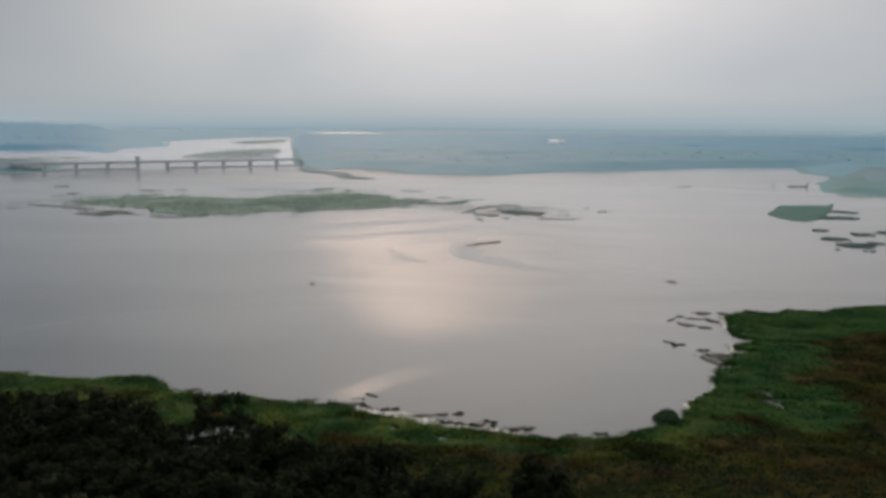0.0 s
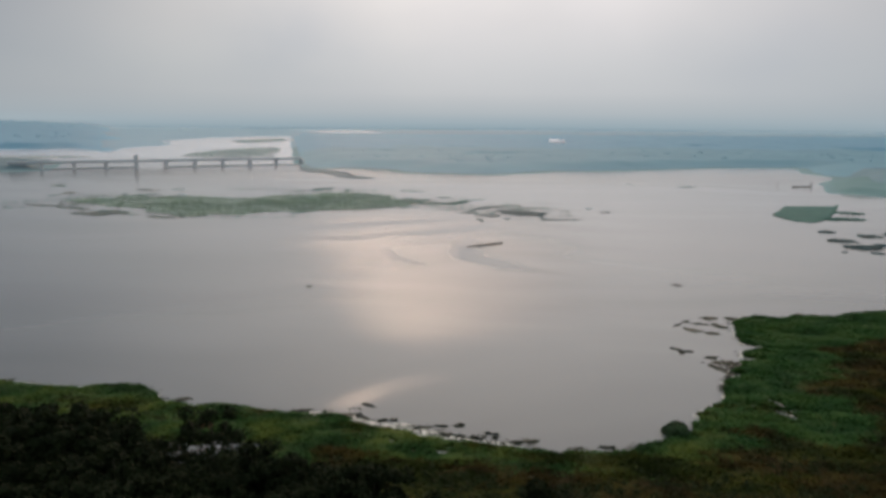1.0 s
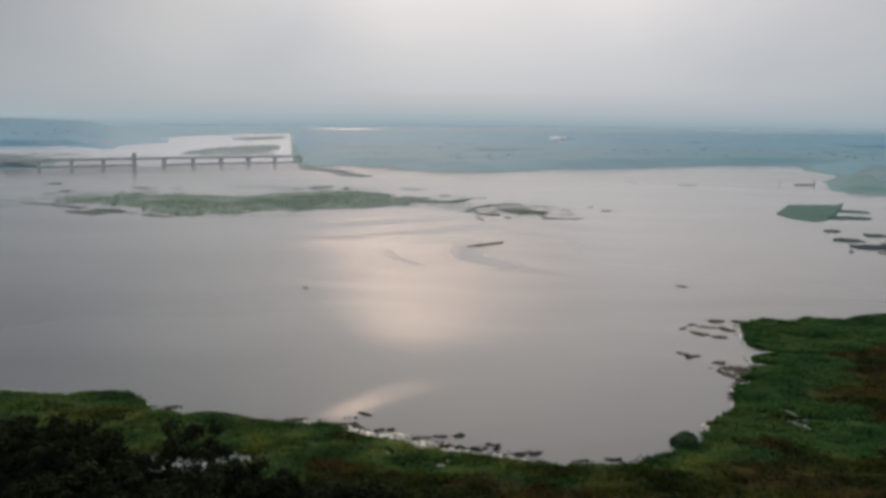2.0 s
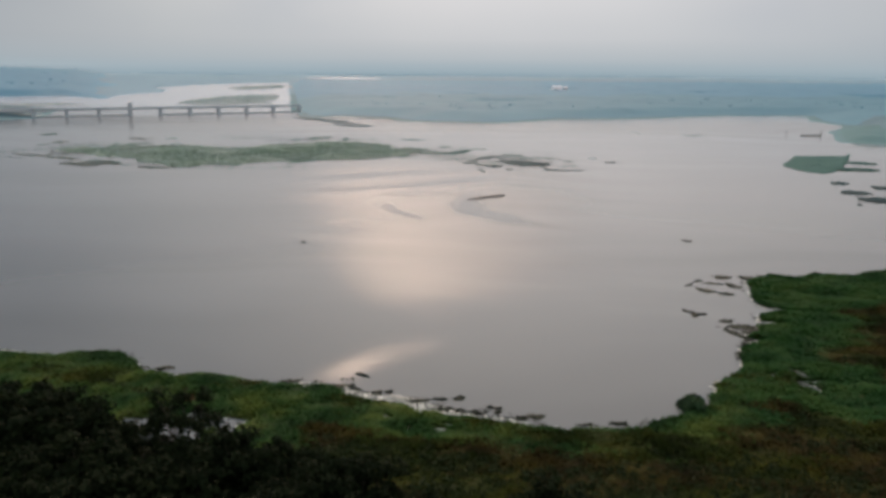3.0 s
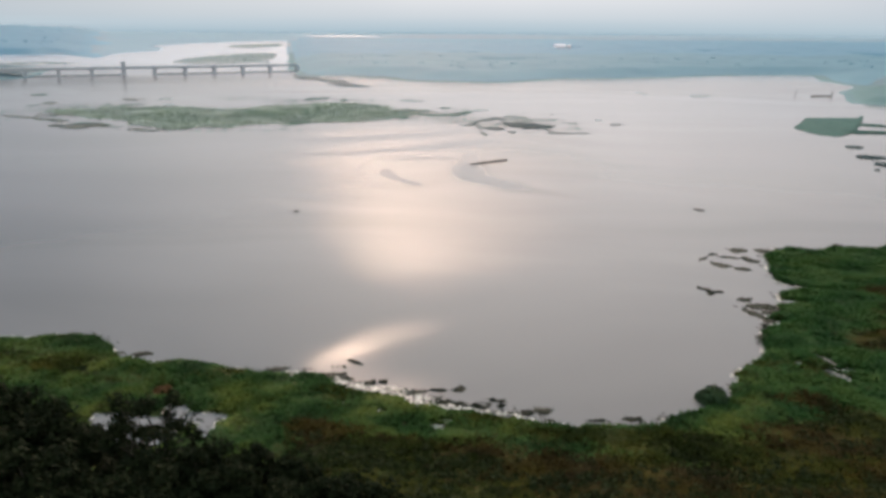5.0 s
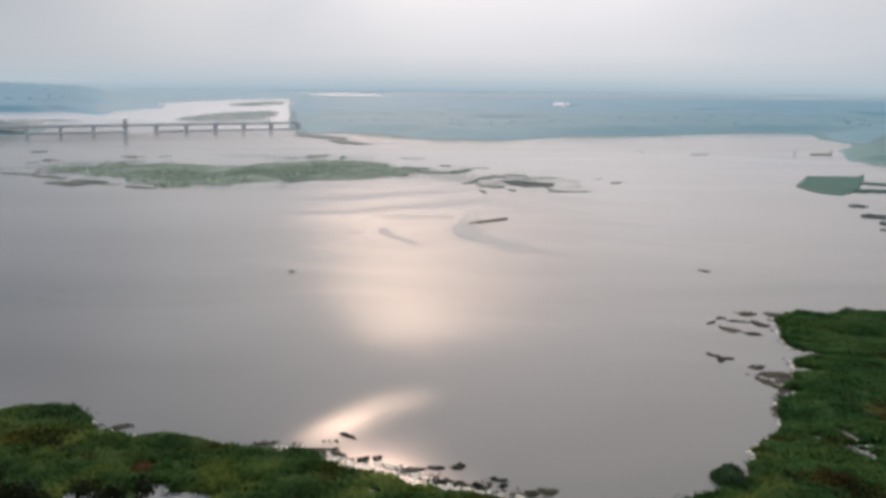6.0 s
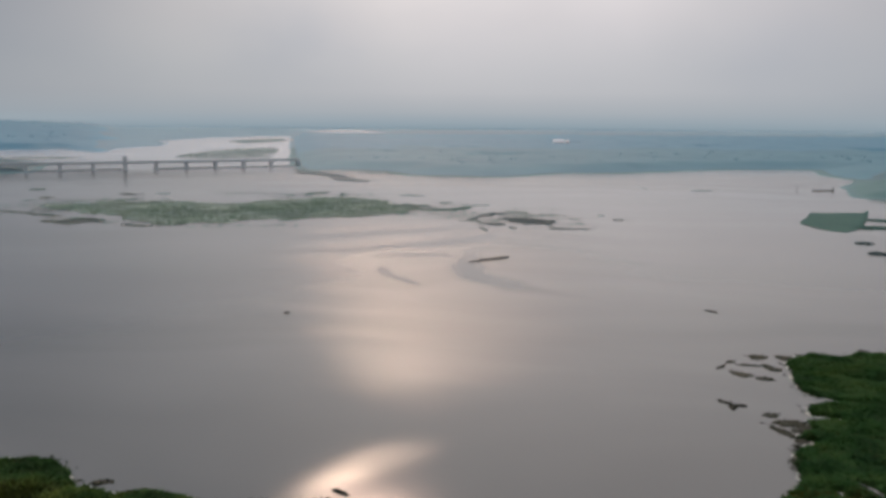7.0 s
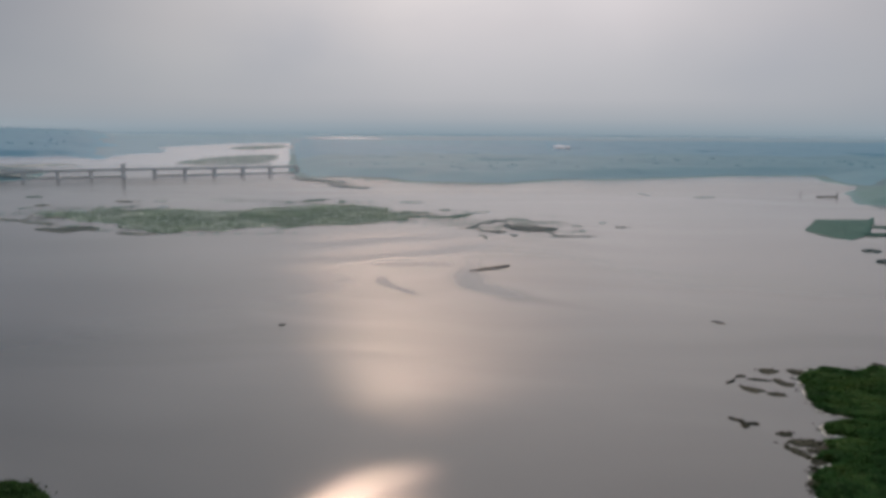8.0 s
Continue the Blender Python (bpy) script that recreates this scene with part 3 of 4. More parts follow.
def build_marsh():
    rng = np.random.default_rng(11)
    x, y = scatter(rng, 380000, -130, 175, 82, 264)
    seen = (np.abs(x) < 12 + 0.60 * y)
    x, y = x[seen], y[seen]
    near, _ = land(x, y)
    z = height(x, y)
    dry = near + 7 * grain(x, y, 22, 31) + 6 * grain(x * 0.4, y, 5, 33)
    on = near > 0.15
    belt = np.interp(x, (-90, -45, -36, -25, 40, 60, 120), (36, 25, 14, 8, 7, 11, 10)) + 26 * np.clip((y - 212 - 0.12 * (x - 70)) / 14, 0, 1) * (x > 40)
    green = on & (dry < belt + 5 * rng.random(len(x)))
    brown = on & ~green
    p = np.stack([x, y, z - 0.05], 1)
    # olive drifts through both the green belt and the dry weeds
    drift = 0.8 * grain(x, y * 1.6, 15, 35) + 0.8 * grain(x * 0.4, y, 5, 37) + 0.15 * rng.normal(size=len(x))
    olive = on & np.where(green, drift > 0.33, drift > 0.08)
    lush = green & (x > 48 + 6 * grain(x, y, 10, 63)) & (near < 34 + 10 * grain(x, y, 14, 65))
    olive = olive & ~(lush & (drift < 0.7))
    for name, pick, leaf, label, category in (("water_plants", lush & ~olive, LUSH, "blue-green broad-leaved water plants on the marshy point", "water plants"),
                                              ("marsh_grass", green & ~olive & ~lush, GREEN, "lush green marsh grass and water plants along the shore", "grass"),
                                              ("olive_sedge", olive, OLIVE, "yellow-olive sedge in drifts on the marsh", "sedge"),
                                              ("dry_weeds", brown & ~olive, BROWN, "reddish brown dry weeds behind the green shore belt", "weeds")):
        g = p[pick]
        mound = grain(g[:, 0], g[:, 1] * 1.5, 5, 7)
        v, f = blades(g, np.maximum(0.2, 0.35 + 0.2 * rng.random(len(g)) + 0.45 * mound), 0.65 + 0.35 * rng.random(len(g)), rng, 4, 0.8)
        stuff(name, v, f, leaf, label, category)
    # ragged scraps of water plants breaking up the shoreline
    x2, y2 = scatter(rng, 90000, -110, 130, 138, 266)
    near2, _ = land(x2, y2)
    reach = np.interp(x2, (-100, -75, -68, -34, -26, 4, 12, 45, 60, 90), (3.0, 2.0, 1.5, 1.5, 5.2, 4.6, 2.2, 1.0, 1.8, 2.0))
    clump = grain(x2, y2 * 1.8, 3.2, 39) + 0.5 * grain(x2, y2 * 2, 1.2, 40)
    ok = (near2 < 0.4) & (near2 > -reach) & (clump > np.where(np.abs(x2 + 9) < 18, 0.0, 0.12) - 0.22 * near2 / reach)
    q = np.stack([x2[ok], y2[ok], 0 * x2[ok] - 0.02], 1)
    v, f = blades(q, 0.12 + 0.16 * rng.random(len(q)), 0.38 + 0.25 * rng.random(len(q)), rng, 4, 0.8)
    x2, y2 = scatter(rng, 260000, -110, 130, 138, 266)
    x2, y2 = x2[y2 < 195 - 0.25 * x2 + np.clip(x2 - 40, 0, 60) * 2.4], y2[y2 < 195 - 0.25 * x2 + np.clip(x2 - 40, 0, 60) * 2.4]
    near2, _ = land(x2, y2)
    # pale flakes added where bright water gleams between the weed scraps
    fringe = np.interp(x2, (-100, -80, -32, -24, 2, 10, 30, 55, 62, 80), (1.6, 0.2, 0.3, 5.0, 5.0, 0.6, 0.15, 0.2, 0.7, 0.2))
    rim = (near2 < 0.15) & (near2 > -0.4 - fringe * (0.6 + 0.6 * grain(x2, y2, 7, 91))) & (grain(x2, y2 * 1.5, 2.2, 93) > np.where(np.abs(x2 + 9) < 18, -0.5, -0.05))
    s = np.stack([x2[rim], y2[rim], 0 * x2[rim] + 0.05], 1)
    sv, sf = leaves(s, np.tile((0.0, 0.0, 1.0), (len(s), 1)), np.full(len(s), 0.30), rng, 1.8, 0.1)
    stuff("shore_scum", sv, sf, [GLINT], "pale flakes along the waterline standing in for bright water", "scum")
    stuff("shore_weed", v, f, [WEED], "ragged dark scraps of water weed along the shoreline", "water weed")
    # low shrubs standing out of the weeds
    q = p[brown & (rng.random(len(p)) < np.where(y < 131 + 5 * grain(x, y, 12, 67), 0.10, 0.024))]
    r = 0.5 + 0.8 * rng.random(len(q)) ** 2
    per = 30
    w = rng.normal(size=(len(q) * per, 3))
    w /= np.linalg.norm(w, axis=1)[:, None]
    w[:, 2] = np.abs(w[:, 2])
    c = np.repeat(q, per, 0) + w * np.repeat(r, per)[:, None] * (0.55 + 0.5 * rng.random(len(w)))[:, None] * np.array([1.1, 1.1, 0.9])
    v, f = leaves(c, w, np.repeat(r, per) * 0.34, rng)
    stuff("low_shrubs", v, f, SHRUB, "low dark green shrubs scattered among dry weeds", "shrubs")


build_marsh()


def part(name, me, parent, label=""):
    ob = new(name, me)
    ob.parent = parent
    return tagged(ob, label)


def tube(bm, a, b, ra, rb, sides=7):
    a, b = Vector(a), Vector(b)
    q = (b - a).to_track_quat("Z", "Y").to_matrix()
    rings = []
    for c, r in ((a, ra), (b, rb)):
        rings.append([bm.verts.new(c + q @ Vector((r * math.cos(t), r * math.sin(t), 0))) for t in (2 * math.pi * k / sides for k in range(sides))])
    for k in range(sides):
        bm.faces.new((rings[0][k], rings[0][(k + 1) % sides], rings[1][(k + 1) % sides], rings[1][k]))
    bm.faces.new(rings[1])


def mesh_of(name, bm, material_):
    me = bpy.data.meshes.new(name)
    bm.to_mesh(me)
    bm.free()
    me.materials.append(material_)
    return me


def make_tree(seed, tall, spread, dense=1.0, material_=None, leaf=0.40, clump=0.36):
    """A broadleaf tree: tapered leaning trunk, limbs that fork, a crown of leaf sprays gathered at the limb ends."""
    rng = np.random.default_rng(seed)
    root = new("tree")
    bm = bmesh.new()
    fork = tall * rng.uniform(0.28, 0.4)
    lean = Vector((rng.normal() * 0.3, rng.normal() * 0.3, 0))
    mid = Vector((0, 0, fork)) + lean * 0.6
    tube(bm, (0, 0, -0.6), mid * 0.5 + lean * 0.1, 0.30 * tall / 12, 0.23 * tall / 12)
    tube(bm, mid * 0.5 + lean * 0.1, mid, 0.23 * tall / 12, 0.18 * tall / 12)
    part("trunk", mesh_of("trunk", bm, BARK), root)
    bm = bmesh.new()
    ends = []
    n = 9
    for k in range(n):
        a = 2.4 * k + rng.uniform(-0.4, 0.4)
        up = 0.25 + 0.75 * ((k + 0.5) / n)
        reach = spread * math.sqrt(max(0.06, 1 - (up - 0.32) ** 2 / 0.5)) * rng.uniform(0.55, 1.0)
        end = Vector((math.cos(a) * reach, math.sin(a) * reach, fork + (tall - fork) * up * rng.uniform(0.85, 0.98)))
        elbow = mid.lerp(end, 0.5) + Vector((0, 0, -0.08 * reach))
        tube(bm, mid, elbow, 0.11 * tall / 12, 0.07 * tall / 12, 5)
        tube(bm, elbow, end, 0.07 * tall / 12, 0.02, 5)
        ends.append((end, 1.0))
        for j in range(2):
            twig = elbow.lerp(end, 0.4) + Vector(rng.normal(size=3)) * spread * 0.33
            tube(bm, elbow.lerp(end, 0.3), twig, 0.05 * tall / 12, 0.015, 4)
            ends.append((twig, 0.75))
    part("branchwork", mesh_of("branchwork", bm, BARK), root)
    cs, ns, ss = [], [], []
    for end, k in ends:
        r = spread * clump * k * rng.uniform(0.75, 1.2)
        m = int(190 * dense * k)
        w = rng.normal(size=(m, 3))
        w /= np.linalg.norm(w, axis=1)[:, None]
        lump = 1 + 0.35 * np.sin(w @ rng.normal(size=3) * 3 + rng.random() * 6)
        c = np.array(end) + w * (r * lump * (0.35 + 0.65 * rng.random(m) ** 0.6))[:, None] * np.array([1, 1, 0.72])
        cs.append(c)
        ns.append(w + np.array([0, 0, 0.6]))
        ss.append(np.full(m, leaf))
    v, f = leaves(np.concatenate(cs), np.concatenate(ns), np.concatenate(ss), rng)
    part("crown", quick_mesh("crown", v, f, material_ or TREE_LEAF), root)
    return root


def build_trees():
    """The dark wood on the slope below the drone, thinning towards the shore."""
    rng = np.random.default_rng(5)
    models = [make_tree(20 + k, 12.0, 3.6 + 0.3 * k) for k in range(5)]
    airy = make_tree(77, 13.5, 4.8, 0.95, None, 0.27, 0.26)
    used = set()

    def plant(model, x, y, top):
        z = float(height(x, y)) - 0.1
        k = max(0.5, (top - z) / 12.0)
        m = pose(x, y, z, 0, 0, rng.uniform(0, 360)) @ Matrix.Diagonal((k * rng.uniform(0.9, 1.15), k * rng.uniform(0.9, 1.15), k, 1))
        if model.name in used:
            ob = copy_thing(model, m)
        else:
            ob = model
            ob.scale = (1, 1, 1)
        used.add(model.name)
        loc, rot, sc = m.decompose()
        ob.location, ob.rotation_mode, ob.rotation_euler, ob.scale = loc, "XYZ", rot.to_euler(), sc
        return tagged(ob, "dark green broadleaf tree with a dense rounded crown", "tree", "trees on the slope")

    tagged(plant(airy, -38.8, 113, 17.7), "open-crowned tree with thin foliage before a pool", "tree", "trees on the slope")
    for x, y, top in ((-54, 116, 15.0), (-47.5, 112.5, 13.6), (-60.5, 118, 15.4), (-57, 121.5, 10.2), (-51.4, 121.5, 9.8), (-46.2, 118.5, 9.8), (-41, 117.3, 9.2), (-36.2, 119.4, 8.2), (-33, 115.5, 9.6), (-27.5, 117.8, 9.8), (-23.6, 116.6, 9.2), (-30.5, 121, 6.8), (-20, 113.5, 9.4), (-16, 109, 10.5)):
        plant(models[rng.integers(5)], x, y, top)
    plant(models[0], 8.6, 92.5, 18.3)
    plant(models[1], 6.0, 90.5, 13.5)
    # edge of the wood: its tree tops, from the shore side back up the slope
    def edge(x):
        return float(np.interp(x, (-95, -70, -57, -44, -35, -26, -16, -9, 2, 6), (124, 122, 119, 108, 106, 107, 103.5, 96, 89, 80)))

    placed = [(-38.8, 113), (8.6, 92.5), (6, 90.5)]
    tries = 0
    while len(placed) < 88 and tries < 6000:
        tries += 1
        x, y = rng.uniform(-84, 5), rng.uniform(72, 124)
        if y > edge(x) or abs(x) > 14 + 0.62 * y:
            continue
        if math.hypot(x + 38.8, y - 111) < 8:
            continue
        if min(math.hypot(x - a, y - b) for a, b in placed) < 4.1:
            continue
        placed.append((x, y))
        back = edge(x) - y
        top = 15.0 + 0.09 * back + rng.uniform(-2.2, 1.6) + (0 if x < -45 else 0.6) 
        plant(models[rng.integers(5)], x, y, top)


build_trees()


# ---- woods beyond the lake ----
def crowns(rng, xs, ys, zs, tall, wide):
    """Far tree crowns: lumpy domes, joined."""
    n = len(xs)
    rings, sides = (0.0, 0.45, 0.82, 1.0), 8
    cols = []
    for k, h in enumerate(rings):
        for j in range(sides):
            a = 2 * np.pi * (j + 0.5 * (k % 2)) / sides
            r = (1.3, 1.0, 0.62, 0.1)[k] * (0.75 + 0.5 * rng.random(n)) * wide
            cols.append(np.stack([xs + r * math.cos(a), ys + r * math.sin(a), zs + tall * h * (0.9 + 0.2 * rng.random(n))], 1))
    verts = np.stack(cols, 1).reshape(-1, 3)
    m = len(rings) * sides
    q = np.array([(k * sides + j, k * sides + (j + 1) % sides, (k + 1) * sides + (j + 1) % sides, (k + 1) * sides + j) for k in range(len(rings) - 1) for j in range(sides)])
    return verts, (np.arange(n)[:, None, None] * m + q[None]).reshape(-1, 4)


def tree_cloud(rng, xs, ys, zs, tall, wide, per, leaf):
    v1, f1 = crowns(rng, xs, ys, zs, tall, wide * 0.9)
    n = len(xs)
    w = rng.normal(size=(n * per, 3))
    w /= np.linalg.norm(w, axis=1)[:, None]
    w[:, 2] = np.abs(w[:, 2])
    c = np.repeat(np.stack([xs, ys, zs + tall * 0.3], 1), per, 0)
    c = c + w * np.stack([np.repeat(wide, per), np.repeat(wide, per), np.repeat(tall * 0.75, per)], 1)
    v2, f2 = leaves(c, 2 * w + np.array([0, 0, 1.0]), np.repeat(leaf, per), rng)
    return np.concatenate([v1, v2]), np.concatenate([f1, f2 + len(v1)])


def canopy(name, x0, x1, y0, y1, step, depth, tall, materials_, label, split=1500):
    """Close woodland seen from afar: one rolling leaf canopy that comes down to the ground at its edges."""
    xs, ys = np.arange(x0, x1 + step, step), np.arange(y0, y1 + step, step)
    gx, gy = np.meshgrid(xs, ys)
    gx = gx + step * 0.35 * grain(gx * 7.1, gy * 3.3, 20, 81)
    k = np.clip(depth(gx, gy), 0, 1)
    k = k * k * (3 - 2 * k)
    gz = height(gx, gy) + k * (tall + 1.3 * grain(gx, gy, 22, 83, 2) + 1.8 * grain(gx, gy, 60, 85, 2)) - 0.3
    i = (np.arange(len(ys) - 1)[:, None] * len(xs) + np.arange(len(xs) - 1)).ravel()
    quads = np.stack([i, i + 1, i + 1 + len(xs), i + len(xs)], 1)
    quads = quads[(k.ravel()[quads] > 0.01).any(1)]
    ids = np.unique(quads)
    remap = np.zeros(gx.size, int)
    remap[ids] = np.arange(len(ids))
    me = quick_mesh(name, np.stack([gx, gy, gz], -1).reshape(-1, 3)[ids], remap[quads], materials_, True)
    # past split the bluer leaf paints thicker haze
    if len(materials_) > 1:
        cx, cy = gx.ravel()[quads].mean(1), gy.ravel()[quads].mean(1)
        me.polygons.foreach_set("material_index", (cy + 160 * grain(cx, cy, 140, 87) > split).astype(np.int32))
    return tagged(new(name, me), label, "woods", kind="stuff")


def far_wood_depth(x, y):
    d = inside(x, y, FAR_BANK)
    w = grain(x, y, 260, 41) + 0.6 * grain(x, y, 90, 43)
    clearing = 1.3 - np.hypot((x - 180) / 24, (y - 2010) / 80)
    gaps = (w + 0.55 + 0.5 * np.clip((y - 1500) / 900, 0, 1)) * 5
    return np.where(bank_depth(x, y) > 0, 0, np.minimum(np.minimum((d - 6) / 60, gaps), -4 * clearing))


def bank_depth(x, y):
    return np.where(x > 270, np.minimum((inside(x, y, FAR_BANK) - 6) / 20, (900 + 40 * grain(x, y, 60, 45) - y) / 30), -1)


def river_wood_depth(x, y):
    return np.minimum((inside(x, y, LEFT_WOODS) - 8) / 30, (-0.462 * y - x + 50 * grain(x, y, 160, 95)) / 110)


def build_woods():
    rng = np.random.default_rng(9)
    canopy("far_canopy", -620, 1700, 560, 2900, 9, far_wood_depth, 8.0, [FAR_LEAF, HAZE_BLUE_LEAF], "blue-green close woods along the far lake bank, paled by painted haze")
    canopy("river_canopy", -2600, -600, 1380, 3600, 12, river_wood_depth, 10.0, [HAZE_BLUE_LEAF], "close woods on a low hill beyond the river, painted haze-blue")
    canopy("strip_canopy", -1500, -480, 760, 1300, 7, lambda x, y: (inside(x, y, LEFT_STRIP) - 6) / 24, 4.5, [STRIP_LEAF], "low scrub on the strip of land at the bridge end, painted haze-blue")
    # single crowns standing a little out of the canopies
    x, y = scatter(rng, 42000, -700, 1500, 600, 2600)
    ok = (y < 1400) & (np.minimum.reduce([far_wood_depth(x + dx, y + dy) for dx, dy in ((0, 0), (22, 0), (-22, 0), (0, -30), (0, 30))]) > 0.8) & (np.abs(x) < 60 + 0.62 * y) & (rng.random(len(x)) < np.clip(1000 / y, 0, 1) ** 1.5 * (0.04 + 0.04 * grain(x, y, 120, 49)))
    x, y = x[ok], y[ok]
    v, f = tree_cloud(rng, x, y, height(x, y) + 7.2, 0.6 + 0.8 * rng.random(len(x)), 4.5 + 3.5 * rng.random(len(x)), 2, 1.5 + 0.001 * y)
    stuff("far_crowns", v, f, FAR_LEAF, "blue-green tree crowns along the far lake bank, paled by painted haze", "woods")
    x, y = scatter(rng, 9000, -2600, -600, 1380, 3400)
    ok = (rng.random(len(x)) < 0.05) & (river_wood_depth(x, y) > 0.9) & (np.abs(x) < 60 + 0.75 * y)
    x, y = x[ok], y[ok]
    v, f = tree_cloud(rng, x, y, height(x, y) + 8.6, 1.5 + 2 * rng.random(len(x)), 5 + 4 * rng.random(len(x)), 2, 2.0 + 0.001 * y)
    stuff("river_crowns", v, f, HAZE_BLUE_LEAF, "tree crowns on the hill beyond the river, painted haze-blue", "woods")
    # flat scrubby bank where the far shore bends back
    canopy("bank_canopy", 270, 900, 560, 980, 7, bank_depth, 3.0, [HAZE_SCRUB_LEAF], "flat dark teal scrub on the bending lake bank, haze in its colour")
    canopy("dark_wood", 330, 700, 700, 1000, 8, lambda x, y: np.minimum(np.minimum((x - 345 - 0.30 * (y - 750) + 14 * grain(x, y, 40, 97)) / 45, (y - 740) / 55), (985 - y) / 60), 9.0, [WOOD_LEAF], "dense dark teal wood behind the lake bank, haze in its colour")
    # low scrub on the bars in the river
    x, y = scatter(rng, 24000, -790, -320, 1110, 2400)
    ok = np.maximum.reduce([inside(x, y, o) for o in (SAND_BAR, FAR_BAR, MUD_BAR)]) > 5
    x, y = x[ok], y[ok]
    tall = 0.3 + 0.4 * rng.random(len(x))
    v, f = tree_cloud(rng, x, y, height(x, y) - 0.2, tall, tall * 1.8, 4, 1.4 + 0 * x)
    stuff("river_bar_scrub", v, f, FAR_WEED, "thin scrub on low river bars, paled by painted haze", "scrub")


build_woods()


# ---- floating islands and weed ----
def weed_bed(name, outline_fn, x0, x1, y0, y1, step, thick, material_):
    """A low bed with a ragged edge where outline_fn > 0, standing a little out of the water."""
    xs, ys = np.arange(x0, x1 + step, step), np.arange(y0, y1 + step, step)
    gx, gy = np.meshgrid(xs, ys)
    v = outline_fn(gx, gy)
    gz = np.clip(v * 0.35, -0.3, thick)
    nx = len(xs)
    i = (np.arange(len(ys) - 1)[:, None] * nx + np.arange(nx - 1)).ravel()
    quads = np.stack([i, i + 1, i + 1 + nx, i + nx], 1)
    keep = (v.ravel()[quads] > -0.6).any(1)
    quads = quads[keep]
    ids = np.unique(quads)
    remap = np.zeros(gx.size, int)
    remap[ids] = np.arange(len(ids))
    return quick_mesh(name, np.stack([gx, gy, gz], -1).reshape(-1, 3)[ids], remap[quads], material_, True)


def weed_mat(x, y, lx, ly, turn, seed, leaf=None, tall=0.5, label="", ragged=0.55, category="floating weed"):
    """A raft of floating water weed: a thin bed and leaf tufts on it."""
    leaf = leaf or WEED
    rng = np.random.default_rng(seed)
    root = new("floating_weed_mat")
    root.matrix_world = pose(x, y, 0, 0, 0, turn)

    def shape(u, v):
        q = v * 0.6 * lx / max(ly, 0.3)
        holes = (grain(u * 0.5 + 9 * seed, v * 1.2, 8, seed + 3) + (0.30 if ragged < 0.6 else 0.02)) * 8 if min(lx, ly) > 6.5 and ragged > 0.35 else 1e3
        return np.minimum(holes, (0.85 - np.hypot(u / lx, v / ly) + ragged * (grain(u + 50 * seed, q, lx * 0.6, seed) + 0.7 * grain(u + 50 * seed, q, lx * 0.2, seed + 7))) * min(lx, ly))

    step = max(0.2, min(lx, ly, 14) / 11)
    part("bed", weed_bed("bed", shape, -1.4 * lx, 1.4 * lx, -1.4 * ly, 1.4 * ly, step, 0.15, leaf), root)
    n = int(min(6000, max(150, lx * ly * 16)))
    u, v = scatter(rng, n, -1.4 * lx, 1.4 * lx, -1.4 * ly, 1.4 * ly)
    ok = shape(u, v) > 0.02
    u, v = u[ok], v[ok]
    if len(u):
        size = max(0.35, min(lx, ly) * 0.16)
        vv, ff = blades(np.stack([u, v, 0 * u + 0.05], 1), tall * (0.5 + rng.random(len(u))), np.full(len(u), size), rng, 4, 0.6)
        tagged(part("foliage", quick_mesh("foliage", vv, ff, leaf), root), kind="stuff")
    return tagged(root, label or "dark floating mat of water weed on the lake", category, "floating weed mats")


def build_reed_island():
    rng = np.random.default_rng(14)
    outline = [(-303, 568), (-299, 590), (-279, 589), (-268, 607), (-247, 607), (-225, 613), (-184, 604), (-152, 634), (-131, 654), (-105, 657), (-81, 644), (-66, 622), (-50, 592),
               (-58, 562), (-77, 536), (-103, 529), (-121, 516), (-142, 519), (-150, 504), (-168, 507), (-179, 491), (-203, 502), (-226, 534), (-253, 539), (-276, 554)]

    def shape(x, y):
        west = np.clip((-215 - x) / 60, 0, 1)
        return inside(x, y, outline) + 5 * grain(x * 0.4, y, 22, 51) + 9 * grain(x * 0.5, y, 9, 53) + west * (11 * grain(x * 0.35, y, 11, 71) - 2)

    root = new("reed_island")
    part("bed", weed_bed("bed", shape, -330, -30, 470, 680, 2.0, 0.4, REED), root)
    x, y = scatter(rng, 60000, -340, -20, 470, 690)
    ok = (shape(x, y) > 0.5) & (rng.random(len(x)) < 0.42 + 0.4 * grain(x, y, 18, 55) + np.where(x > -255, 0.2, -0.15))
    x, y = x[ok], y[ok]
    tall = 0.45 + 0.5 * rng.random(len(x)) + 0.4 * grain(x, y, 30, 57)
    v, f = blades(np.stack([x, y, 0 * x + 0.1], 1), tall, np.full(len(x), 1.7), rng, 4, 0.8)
    tagged(part("reed_growth", quick_mesh("reed_growth", v, f, REED), root, "dense reeds paled grey-green by painted haze"), kind="stuff")
    tagged(root, "long low island of reeds in the lake, hazed grey-green in colour", "island")


build_reed_island()

